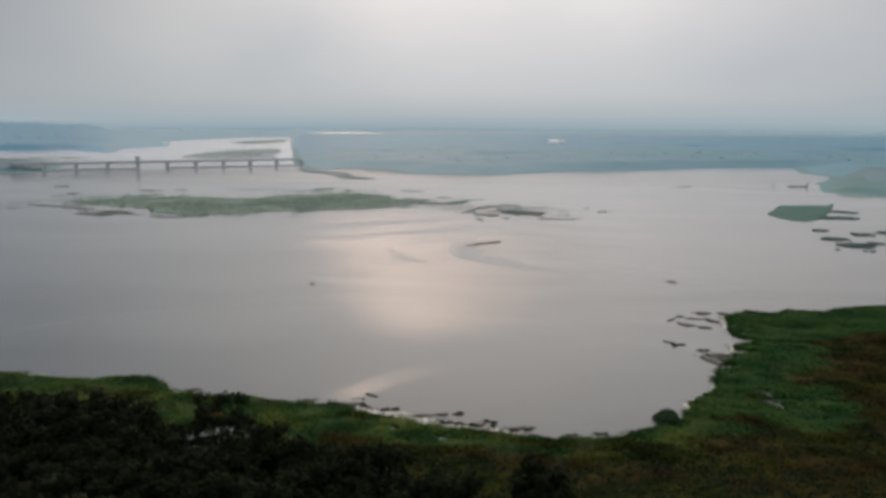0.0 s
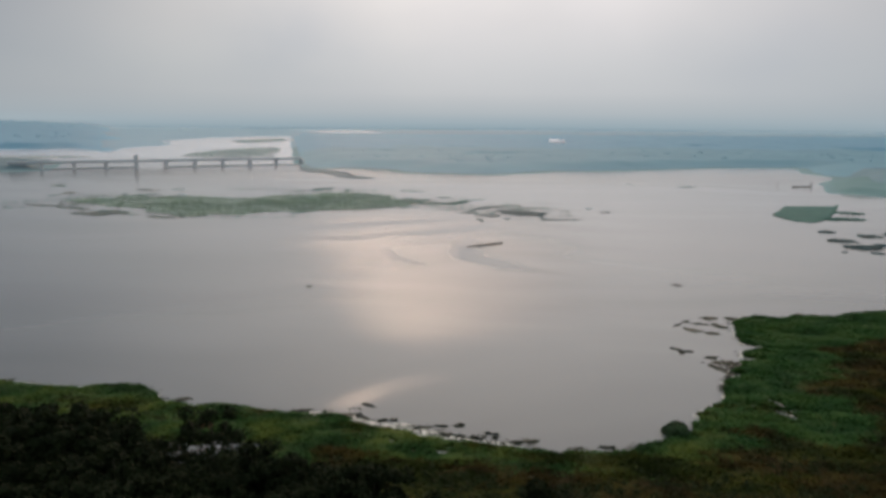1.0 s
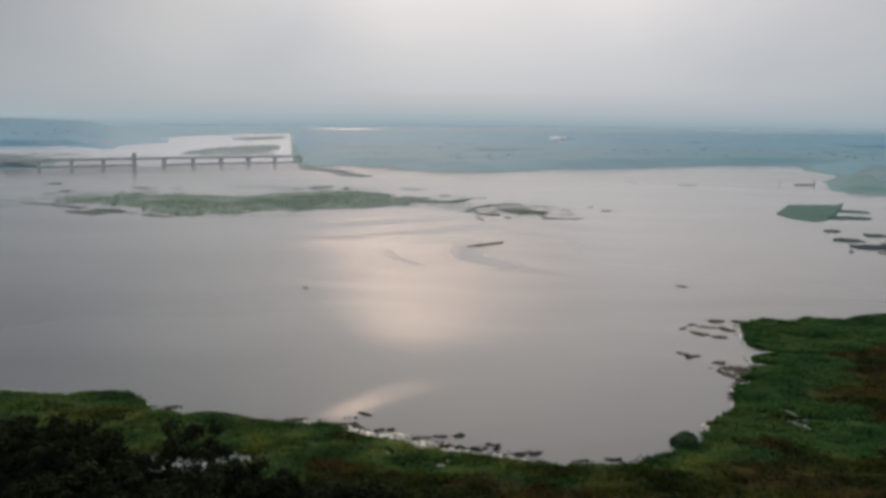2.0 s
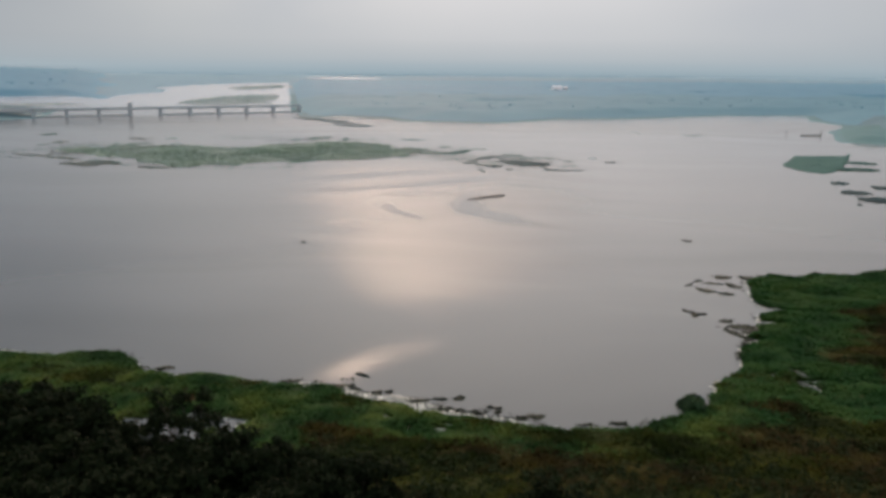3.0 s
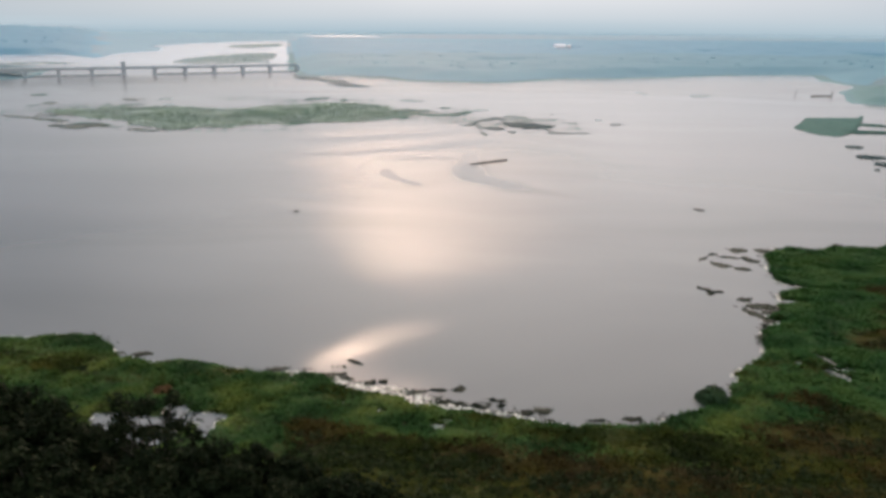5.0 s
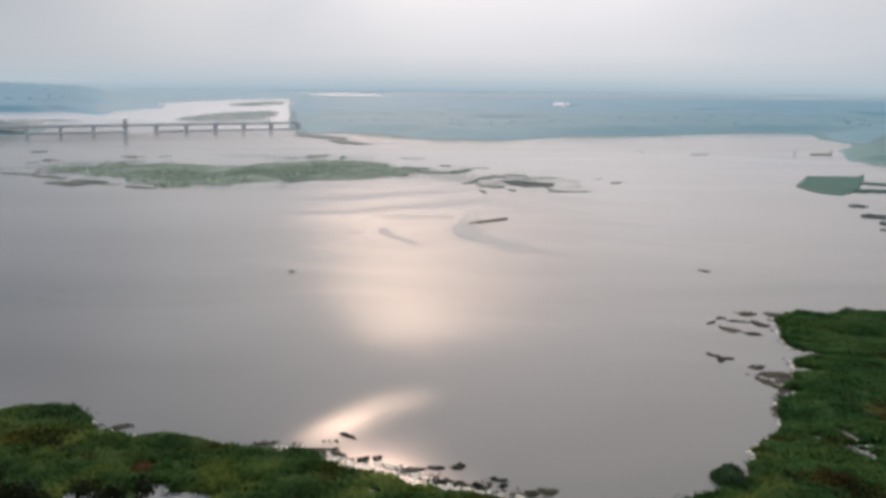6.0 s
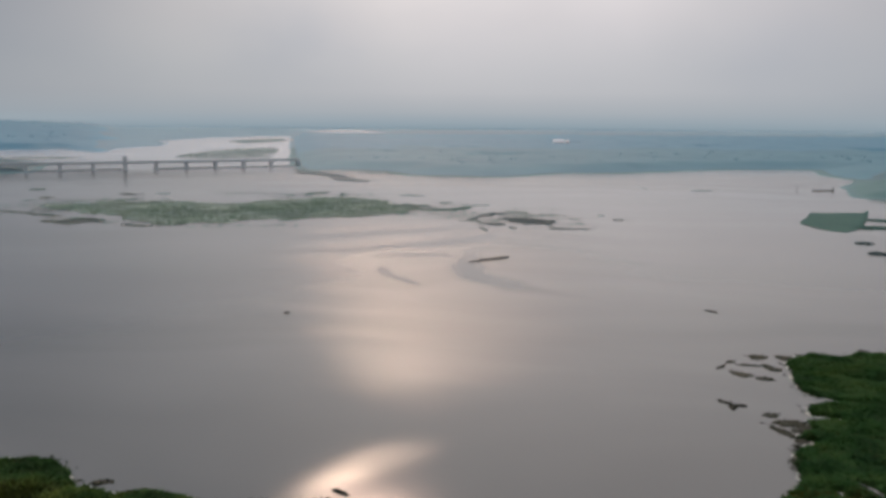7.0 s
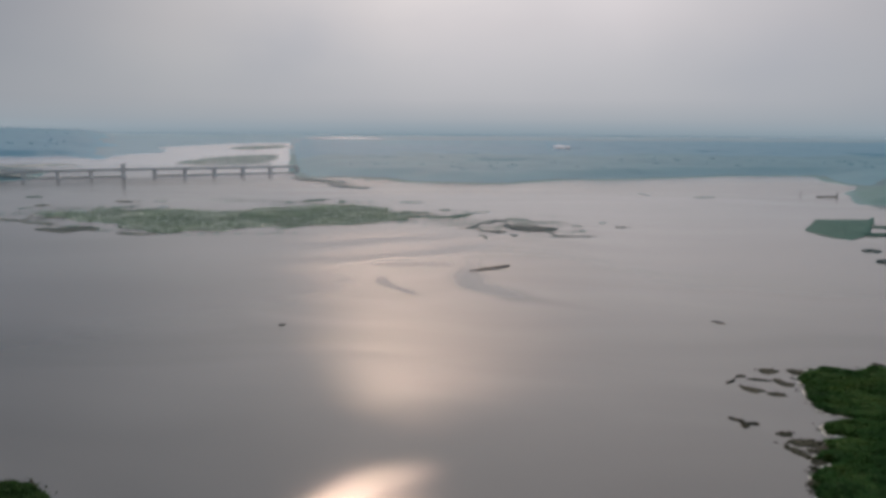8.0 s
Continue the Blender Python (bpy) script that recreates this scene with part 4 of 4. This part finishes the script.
# flat teal islet off the right-hand shore
def build_islet():
    rng = np.random.default_rng(31)
    outline = [(186, 532.5), (201, 563), (215.5, 592), (250, 594), (262, 613), (247, 580), (232, 549), (222, 528), (207, 506), (197.5, 495), (191, 503.5), (188, 516)]

    def shape(x, y):
        return inside(x, y, outline) + 1.6 * grain(x, y, 9, 58)

    root = new("weed_islet")
    part("bed", weed_bed("bed", shape, 176, 272, 480, 622, 1.5, 0.4, MID_WEED), root)
    x, y = scatter(rng, 12000, 176, 272, 480, 622)
    ok = shape(x, y) > 0.3
    x, y = x[ok], y[ok]
    v, f = blades(np.stack([x, y, 0 * x + 0.1], 1), 0.25 + 0.25 * rng.random(len(x)), np.full(len(x), 1.4), rng, 4, 0.9)
    tagged(part("reed_growth", quick_mesh("reed_growth", v, f, MID_WEED), root, "close growth hazed dark teal in colour"), kind="stuff")
    tagged(root, "flat weed islet off the lake bank, hazed dark teal in colour", "island")


build_islet()

# weed round the island and beyond
PALE = "grey-green drift of floating weed on open water, paled by painted haze"
MUDDY = "muddy olive strip of floating weed beside the reed island, hazed in colour"
TEAL = "thin strip of floating weed on open water, hazed grey-teal in colour"
SPIT = "low weed spit off the far lake bank, hazed grey-green in colour"
ROUND_ISLAND = [(-283, 563.1, 18.2, 11.4, 7), (-239, 499.8, 16.7, 13, 1), (-300.1, 541.2, 15.5, 4.3, -21), (-270.6, 524.7, 20.5, 4.6, -28), (-194.6, 484.4, 18.1, 4.5, -16), (-328.8, 629.8, 5.7, 7.8, 33),
                (-282.4, 668.2, 10.4, 11, -8), (-162.2, 505.6, 10.7, 4.7, 14), (-50, 583.6, 7.3, 7.3, -25)]
STRIPS = [(-238.8, 509.4, 16.2, 4.4, -16), (-227.6, 526.4, 7.2, 7.3, 19), (-374.3, 697.6, 6.1, 7.8, 37), (-330.5, 610.4, 5.2, 2.5, 69), (-265.6, 624.6, 9.7, 7.7, 21), (-179.6, 667, 12.8, 6.9, -4),
          (-155.1, 675, 3.8, 5.6, 53), (-138.5, 689.6, 13.7, 6.2, 62), (-115.5, 682.6, 4.9, 11, 7), (-82.5, 689.4, 12.9, 7.4, -32), (-153.3, 634.4, 7, 6.8, 27), (-115, 521.8, 10.8, 2.8, 52)]
TAIL = [(-55.6, 606.3, 11, 11.7, -27), (-34.2, 582, 12.6, 5.7, -11), (-19.4, 590.6, 5.9, 12.1, -35), (-30.4, 628.8, 4.2, 5.6, 39), (-53.7, 564.7, 6.3, 5.4, -10), (-65.6, 557, 9.5, 4.4, 40), (20.2, 574.8, 7.1, 3.5, -24)]
CLUMP = [(-9.2, 532.2, 14, 3.2, 69), (-5.5, 525.5, 4.7, 1.8, -66), (-1.6, 490.5, 9.1, 2, -81), (14.8, 497, 6.6, 2.6, -78), (37.4, 503, 8.2, 1.4, -75), (46.2, 495.4, 11.9, 4.1, 12), (-1, 553.5, 9.1, 4.6, 54),
         (7.2, 565.2, 5, 8.4, 27), (2.9, 513.1, 9.1, 7.3, -3), (16.3, 539.1, 7.5, 8.7, -33), (28.4, 529.2, 15.1, 13, -11), (36.7, 522, 4.1, 9, -15), (80.2, 539.1, 4, 5.3, -43)]
DRIFTS = [(-285.2, 592, 11.7, 7.5, 7), (-256.8, 674, 5.9, 6, 7), (-237.2, 630.3, 4.5, 5.2, 7), (-61.5, 684.6, 13.4, 5.3, -16), (-6.5, 612.2, 11.5, 3.1, 17), (71.6, 560.1, 3.6, 3.5, -21), (139, 786, 24, 1.7, -80),
          (185.4, 758.9, 10.7, 6, 8)]
SPITS = [(-184.8, 924.4, 57.5, 20, -54), (-136.4, 841.8, 27.8, 14, -40), (-124.4, 946, 18.2, 12, -8)]
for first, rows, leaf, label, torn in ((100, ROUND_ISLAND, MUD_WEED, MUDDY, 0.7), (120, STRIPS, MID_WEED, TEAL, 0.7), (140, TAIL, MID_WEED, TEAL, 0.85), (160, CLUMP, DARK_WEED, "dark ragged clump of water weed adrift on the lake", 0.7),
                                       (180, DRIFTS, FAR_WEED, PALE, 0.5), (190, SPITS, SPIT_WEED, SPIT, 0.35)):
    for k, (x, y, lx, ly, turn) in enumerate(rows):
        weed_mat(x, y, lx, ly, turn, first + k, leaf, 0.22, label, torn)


def weed_flecks():
    """Loose scraps of weed thinly strewn between the larger mats."""
    rng = np.random.default_rng(66)
    spots = []
    for cx, cy, rx, ry, n in ((-10, 575, 62, 48, 1500), (-292, 575, 60, 62, 1500), (-150, 676, 95, 24, 900), (20, 535, 40, 40, 700), (-175, 495, 70, 14, 500)):
        x, y = scatter(rng, n, cx - rx, cx + rx, cy - ry, cy + ry)
        near = 1 - np.hypot((x - cx) / rx, (y - cy) / ry)
        keep = (near > 0) & (grain(x * 0.35, y * 0.8, 9, 68) + 0.4 * grain(x, y, 3, 69) > 0.22 - 0.35 * near)
        spots.append(np.stack([x[keep], y[keep], 0 * x[keep] + 0.03], 1))
    p = np.concatenate(spots)
    v, f = blades(p, 0.08 + 0.16 * rng.random(len(p)), 0.7 + 1.3 * rng.random(len(p)), rng, 4, 0.9)
    stuff("weed_flecks", v, f, MID_WEED, "loose flecks of floating weed round the island, hazed grey-teal in colour", "water weed")


weed_flecks()
# islet and rafts off the right-hand shore
for k, (x, y, lx, ly, turn) in enumerate([(243, 552.6, 10.5, 8, -10), (223, 517, 16, 8.5, 0), (189.6, 455.6, 5.1, 7.5, -10), (182.2, 421.2, 8.3, 7.5, 5), (183.6, 400.1, 9.5, 9, -20), (197, 407, 4.5, 6, 42),
                                          (205, 440, 7.2, 7, -15), (221, 447.9, 5, 7, -25), (182.8, 382.6, 3.6, 3.4, -27), (169.4, 385.6, 1.3, 2, -41), (196, 384, 5, 4, 0)]):
    weed_mat(x, y, lx, ly, turn, 32 + k, MID_WEED if k < 2 else DARK_WEED, 0.4, "low floating weed islet off the lake shore", 0.25)
# scraps off the near banks
POINT_SCRAPS = [(70.2, 249.4, 2.3, 2.2, 13), (71, 239.5, 3.5, 1.7, -72), (77.3, 249, 2.6, 2.2, 4), (61.6, 234.2, 3.2, 2.2, -55), (66.2, 231.3, 2.1, 1.4, -3), (58.2, 239.8, 2.6, 0.7, 50), (62.1, 244.6, 1.6, 0.9, 27),
                (65.8, 241.9, 2.7, 0.9, -14), (52.4, 213.8, 2.1, 0.9, -56), (53, 211.2, 0.8, 1.8, -17), (54.6, 212.1, 1.3, 0.8, -5), (59.6, 206.8, 1.7, 1.7, 4), (58.2, 198.2, 4.1, 1.5, -65), (61.6, 202.2, 3, 2.1, -4),
                (64.4, 198.6, 4.1, 2.1, 4), (61.1, 193.2, 1.5, 2.8, -34), (56, 183.7, 1.2, 2, -11), (58.7, 190.4, 0.8, 1.2, 45), (100.3, 256.6, 1.3, 2.2, 5)]
SHORE_SCRAPS = [(-63.6, 166.9, 1.9, 1.4, 4), (-36.7, 161.8, 2.7, 0.8, 9), (-26.4, 160, 2.4, 1.1, 9), (-23.6, 158.5, 1.2, 0.8, -28), (-19.2, 157.2, 1.4, 0.9, 19), (-17, 157.8, 0.8, 0.9, 13), (-11.1, 153.9, 1.8, 0.9, 20),
                (-7.3, 155, 1.6, 0.6, 0), (-3.9, 155.6, 1.1, 1.2, -24), (-6.1, 150.4, 1.5, 0.9, 10), (-3.6, 150, 1.2, 0.8, 3), (-0.6, 149.6, 0.9, 0.8, 11), (2.4, 151.7, 1.7, 0.6, -11), (3.2, 149.8, 0.8, 0.6, 60),
                (7.5, 147.6, 1.3, 0.9, 18), (10.1, 148.4, 1.7, 1.3, -14), (18.8, 145.8, 2, 0.6, 7), (24, 146.6, 1.7, 0.9, 7), (-23.6, 166, 1.8, 0.5, -38)]
for first, rows in ((51, POINT_SCRAPS), (201, SHORE_SCRAPS)):
    for k, (x, y, lx, ly, turn) in enumerate(rows):
        weed_mat(x, y, lx * 1.1, ly * 1.1, turn, first + k, WEED, 0.2, "small dark scrap of floating weed near the bank", 0.5)
weed_mat(-62, 286.7, 1.2, 0.7, 0, 81, WEED, 0.25, "small dark clump of weed on open water")


def drift_raft(x, y, long_, wide, turn):
    """A narrow raft of matted reeds and timber, tapering to a raised end."""
    rng = np.random.default_rng(82)
    root = new("drift_raft")
    root.matrix_world = pose(x, y, 0, 0, 0, turn)
    n, sides = 40, 9
    t = np.linspace(-1, 1, n)
    w = wide / 2 * (1 - np.abs(t) ** 2.6) * (1 + 0.22 * grain(t * 10, t * 0, 1.6, 3)) + 0.12
    h = 0.55 * (1 - np.abs(t) ** 4) * (1 + 0.35 * grain(t * 10, t * 0, 1.1, 9)) + 0.15 + 0.35 * np.clip(t, 0, 1)
    a = np.linspace(0, np.pi, sides)
    v = np.stack([np.repeat(t * long_ / 2, sides), (w[:, None] * np.cos(a)).ravel() + np.repeat(0.25 * grain(t * 10, t * 0, 4, 5), sides),
                  (h[:, None] * np.sin(a)).ravel() - 0.1 + 0.08 * rng.random(n * sides)], 1)
    i = (np.arange(n - 1)[:, None] * sides + np.arange(sides - 1)).ravel()
    part("body", quick_mesh("body", v, np.stack([i, i + 1, i + 1 + sides, i + sides], 1), TIMBER, True), root)
    for k in range(6):
        bm = bmesh.new()
        px = rng.uniform(-0.8, 0.8) * long_ / 2
        tube(bm, (px - 1.4, rng.uniform(-0.6, 0.6), 0.35), (px + 1.6, rng.uniform(-0.6, 0.6), rng.uniform(0.5, 0.9)), 0.10, 0.05, 6)
        part("stick", mesh_of("stick", bm, TIMBER), root)
    return tagged(root, "long narrow dark raft of matted reeds and timber", "driftwood")


def drift_branch(x, y, turn):
    root = new("drift_branch")
    root.matrix_world = pose(x, y, 0, 0, 0, turn)
    bm = bmesh.new()
    tube(bm, (-2.4, 0, -0.05), (0.2, 0.1, 0.2), 0.20, 0.26)
    tube(bm, (0.2, 0.1, 0.2), (2.5, -0.3, 0.05), 0.26, 0.10)
    part("stem", mesh_of("stem", bm, TIMBER), root)
    for a, b in (((-0.6, 0, 0.1), (-1.4, 0.9, 0.7)), ((0.8, 0, 0.15), (1.7, 0.8, 0.5)), ((0.3, 0, 0.2), (0.5, -1.0, 0.3))):
        bm = bmesh.new()
        tube(bm, a, b, 0.12, 0.04, 6)
        part("twig", mesh_of("twig", bm, TIMBER), root)
    return tagged(root, "thin forked dead branch adrift on open water", "driftwood")


def stake(x, y, tall, lean):
    bm = bmesh.new()
    tube(bm, (0, 0, -1.5), (lean, 0.1, tall), 0.28, 0.16, 8)
    ob = new("mooring_stake", mesh_of("mooring_stake", bm, TIMBER))
    ob.location = (x, y, 0)
    return tagged(ob, "weathered grey wooden stake standing in shallow water", "stake", "stakes off the far bank")


drift_raft(1.2, 390.5, 22.5, 2.6, 38)
drift_branch(72, 300, -40)
stake(274, 778, 4.6, 1.6)


def jetty(x, y, long_, turn):
    """A low timber landing stage: one long deck beam on piles, with a taller post at the land end."""
    root = new("landing_stage")
    root.matrix_world = pose(x, y, 0, 0, 0, turn)
    for v in (-0.7, 0.7):
        bm = bmesh.new()
        tube(bm, (-long_ / 2, v, 0.5), (long_ / 2, v, 0.6), 0.36, 0.36, 8)
        part("deck_beam", mesh_of("deck_beam", bm, TIMBER), root)
    for k in range(5):
        bm = bmesh.new()
        px = -long_ / 2 + 0.4 + k * (long_ - 0.8) / 4
        tube(bm, (px, 0, -1.5), (px + 0.1, 0.05, 0.8), 0.26, 0.22, 8)
        part("pile", mesh_of("pile", bm, TIMBER), root)
    bm = bmesh.new()
    tube(bm, (long_ / 2 + 0.6, 0, -1.5), (long_ / 2 + 1.0, 0.1, 4.4), 0.55, 0.35, 8)
    part("head_post", mesh_of("head_post", bm, TIMBER), root)
    return tagged(root, "low dark timber landing stage standing in shallow water", "jetty")


jetty(294.5, 771.5, 17.5, 5)


# round bush at the water's edge
def make_bush(x, y, wide, tall, seed, label, leaf=None):
    rng = np.random.default_rng(seed)
    root = new("bush")
    root.location = (x, y, max(-0.1, float(height(x, y))))
    bm = bmesh.new()
    for k in range(6):
        a = k * 1.05
        tube(bm, (0.1 * math.cos(a), 0.1 * math.sin(a), -0.3), (wide * 0.3 * math.cos(a), wide * 0.3 * math.sin(a), tall * 0.7), 0.07, 0.02, 5)
    part("stem_cluster", mesh_of("stem_cluster", bm, BARK), root)
    n = 2600
    w = rng.normal(size=(n, 3))
    w /= np.linalg.norm(w, axis=1)[:, None]
    w[:, 2] = np.abs(w[:, 2])
    lump = 0.85 + 0.25 * grain(w[:, 0] * 3 + seed, w[:, 1] * 3 + w[:, 2] * 2, 1.0, seed)
    c = w * (lump * (0.6 + 0.4 * rng.random(n) ** 0.5))[:, None] * np.array([wide / 2, wide / 2, tall])
    v, f = leaves(c, w, np.full(n, 0.32), rng)
    part("crown", quick_mesh("crown", v, f, leaf or BUSH_LEAF), root)
    return tagged(root, label, "bush")


make_bush(38.4, 154.0, 6.2, 3.0, 91, "round dark green bush at the water's edge")
make_bush(-53.4, 151, 3.6, 0.9, 92, "low rust-brown bush among green marsh grass", RUST)
make_bush(-67.5, 143.6, 3.4, 1.6, 93, "dark green bush in the marsh grass")


# ---- bridge ----
def box(bm, x0, x1, y0, y1, z0, z1):
    vs = [bm.verts.new((x, y, z)) for z in (z0, z1) for x, y in ((x0, y0), (x1, y0), (x1, y1), (x0, y1))]
    for q in ((3, 2, 1, 0), (4, 5, 6, 7), (0, 1, 5, 4), (1, 2, 6, 5), (2, 3, 7, 6), (3, 0, 4, 7)):
        bm.faces.new([vs[k] for k in q])


def build_bridge():
    root = new("road_bridge")
    root.matrix_world = pose(-416.3, 958, 0, 0, 0, math.degrees(math.atan2(83.8, 147.9)))
    span = 34.0

    def piece(name, boxes, material_=CONCRETE, bevel=0.15):
        bm = bmesh.new()
        for b in boxes:
            box(bm, *b)
        bmesh.ops.bevel(bm, geom=bm.edges[:], offset=bevel, segments=1, affect="EDGES")
        return part(name, mesh_of(name, bm, material_), root)

    for k in range(-3, 7):
        x = k * span
        piece("pier", [(x - 1.8, x + 1.8, -3.6, 3.6, -1.5, 5.6), (x - 2.3, x + 2.3, -4.6, 4.6, 5.6, 6.8), (x - 3.0, x + 3.0, -5.0, 5.0, -1.5, 0.9)])
    for k in range(-4, 6):
        x = k * span
        piece("deck_span", [(x + 0.1, x + span - 0.1, -4.8, 4.8, 7.7, 8.5)] + [(x + 0.1, x + span - 0.1, g - 0.4, g + 0.4, 6.8, 7.7) for g in (-3.3, 0, 3.3)])
        for side in (-4.55, 4.55):
            piece("parapet", [(x + 0.1, x + span - 0.1, side - 0.15, side + 0.15, 8.5, 9.5)], CONCRETE, 0.04)
        if k != 0:
            piece("sill_beam", [(x + 3.2, x + span - 3.2, -1.2, 1.2, -1.0, 1.5)])
    piece("gate_tower", [(-2.2, 2.2, -4.0, 4.0, 8.5, 14.5), (-2.8, 2.8, -4.6, 4.6, 14.5, 15.3)])
    tagged(root, "long grey concrete road bridge on piers with a gate tower", "bridge")


build_bridge()


def build_hall(x, y, long_, deep, tall, turn):
    root = new("white_hall")
    root.matrix_world = pose(x, y, 1.0, 0, 0, turn)
    bm = bmesh.new()
    box(bm, -long_ / 2, long_ / 2, -deep / 2, deep / 2, 0, tall)
    part("wall", mesh_of("wall", bm, WHITE), root)
    bm = bmesh.new()
    e = 0.6
    vs = [bm.verts.new(c) for c in ((-long_ / 2 - e, -deep / 2 - e, tall), (long_ / 2 + e, -deep / 2 - e, tall), (long_ / 2 + e, deep / 2 + e, tall), (-long_ / 2 - e, deep / 2 + e, tall),
                                    (-long_ / 2 - e, 0, tall + deep * 0.18), (long_ / 2 + e, 0, tall + deep * 0.18))]
    for q in ((0, 1, 5, 4), (2, 3, 4, 5), (1, 2, 5), (3, 0, 4), (3, 2, 1, 0)):
        bm.faces.new([vs[k] for k in q])
    part("roof", mesh_of("roof", bm, WHITE), root)
    for k in range(5):
        bm = bmesh.new()
        cx = (k - 2) * long_ / 5.5
        box(bm, cx - 1.2, cx + 1.2, -deep / 2 - 0.12, -deep / 2 + 0.05, tall * 0.35, tall * 0.7)
        part("window", mesh_of("window", bm, DARK), root)
    return tagged(root, "white flat hall standing among far pale woods", "building")


build_hall(176, 2080, 24, 14, 8, 8)
build_hall(199, 2095, 9, 9, 7, -5)
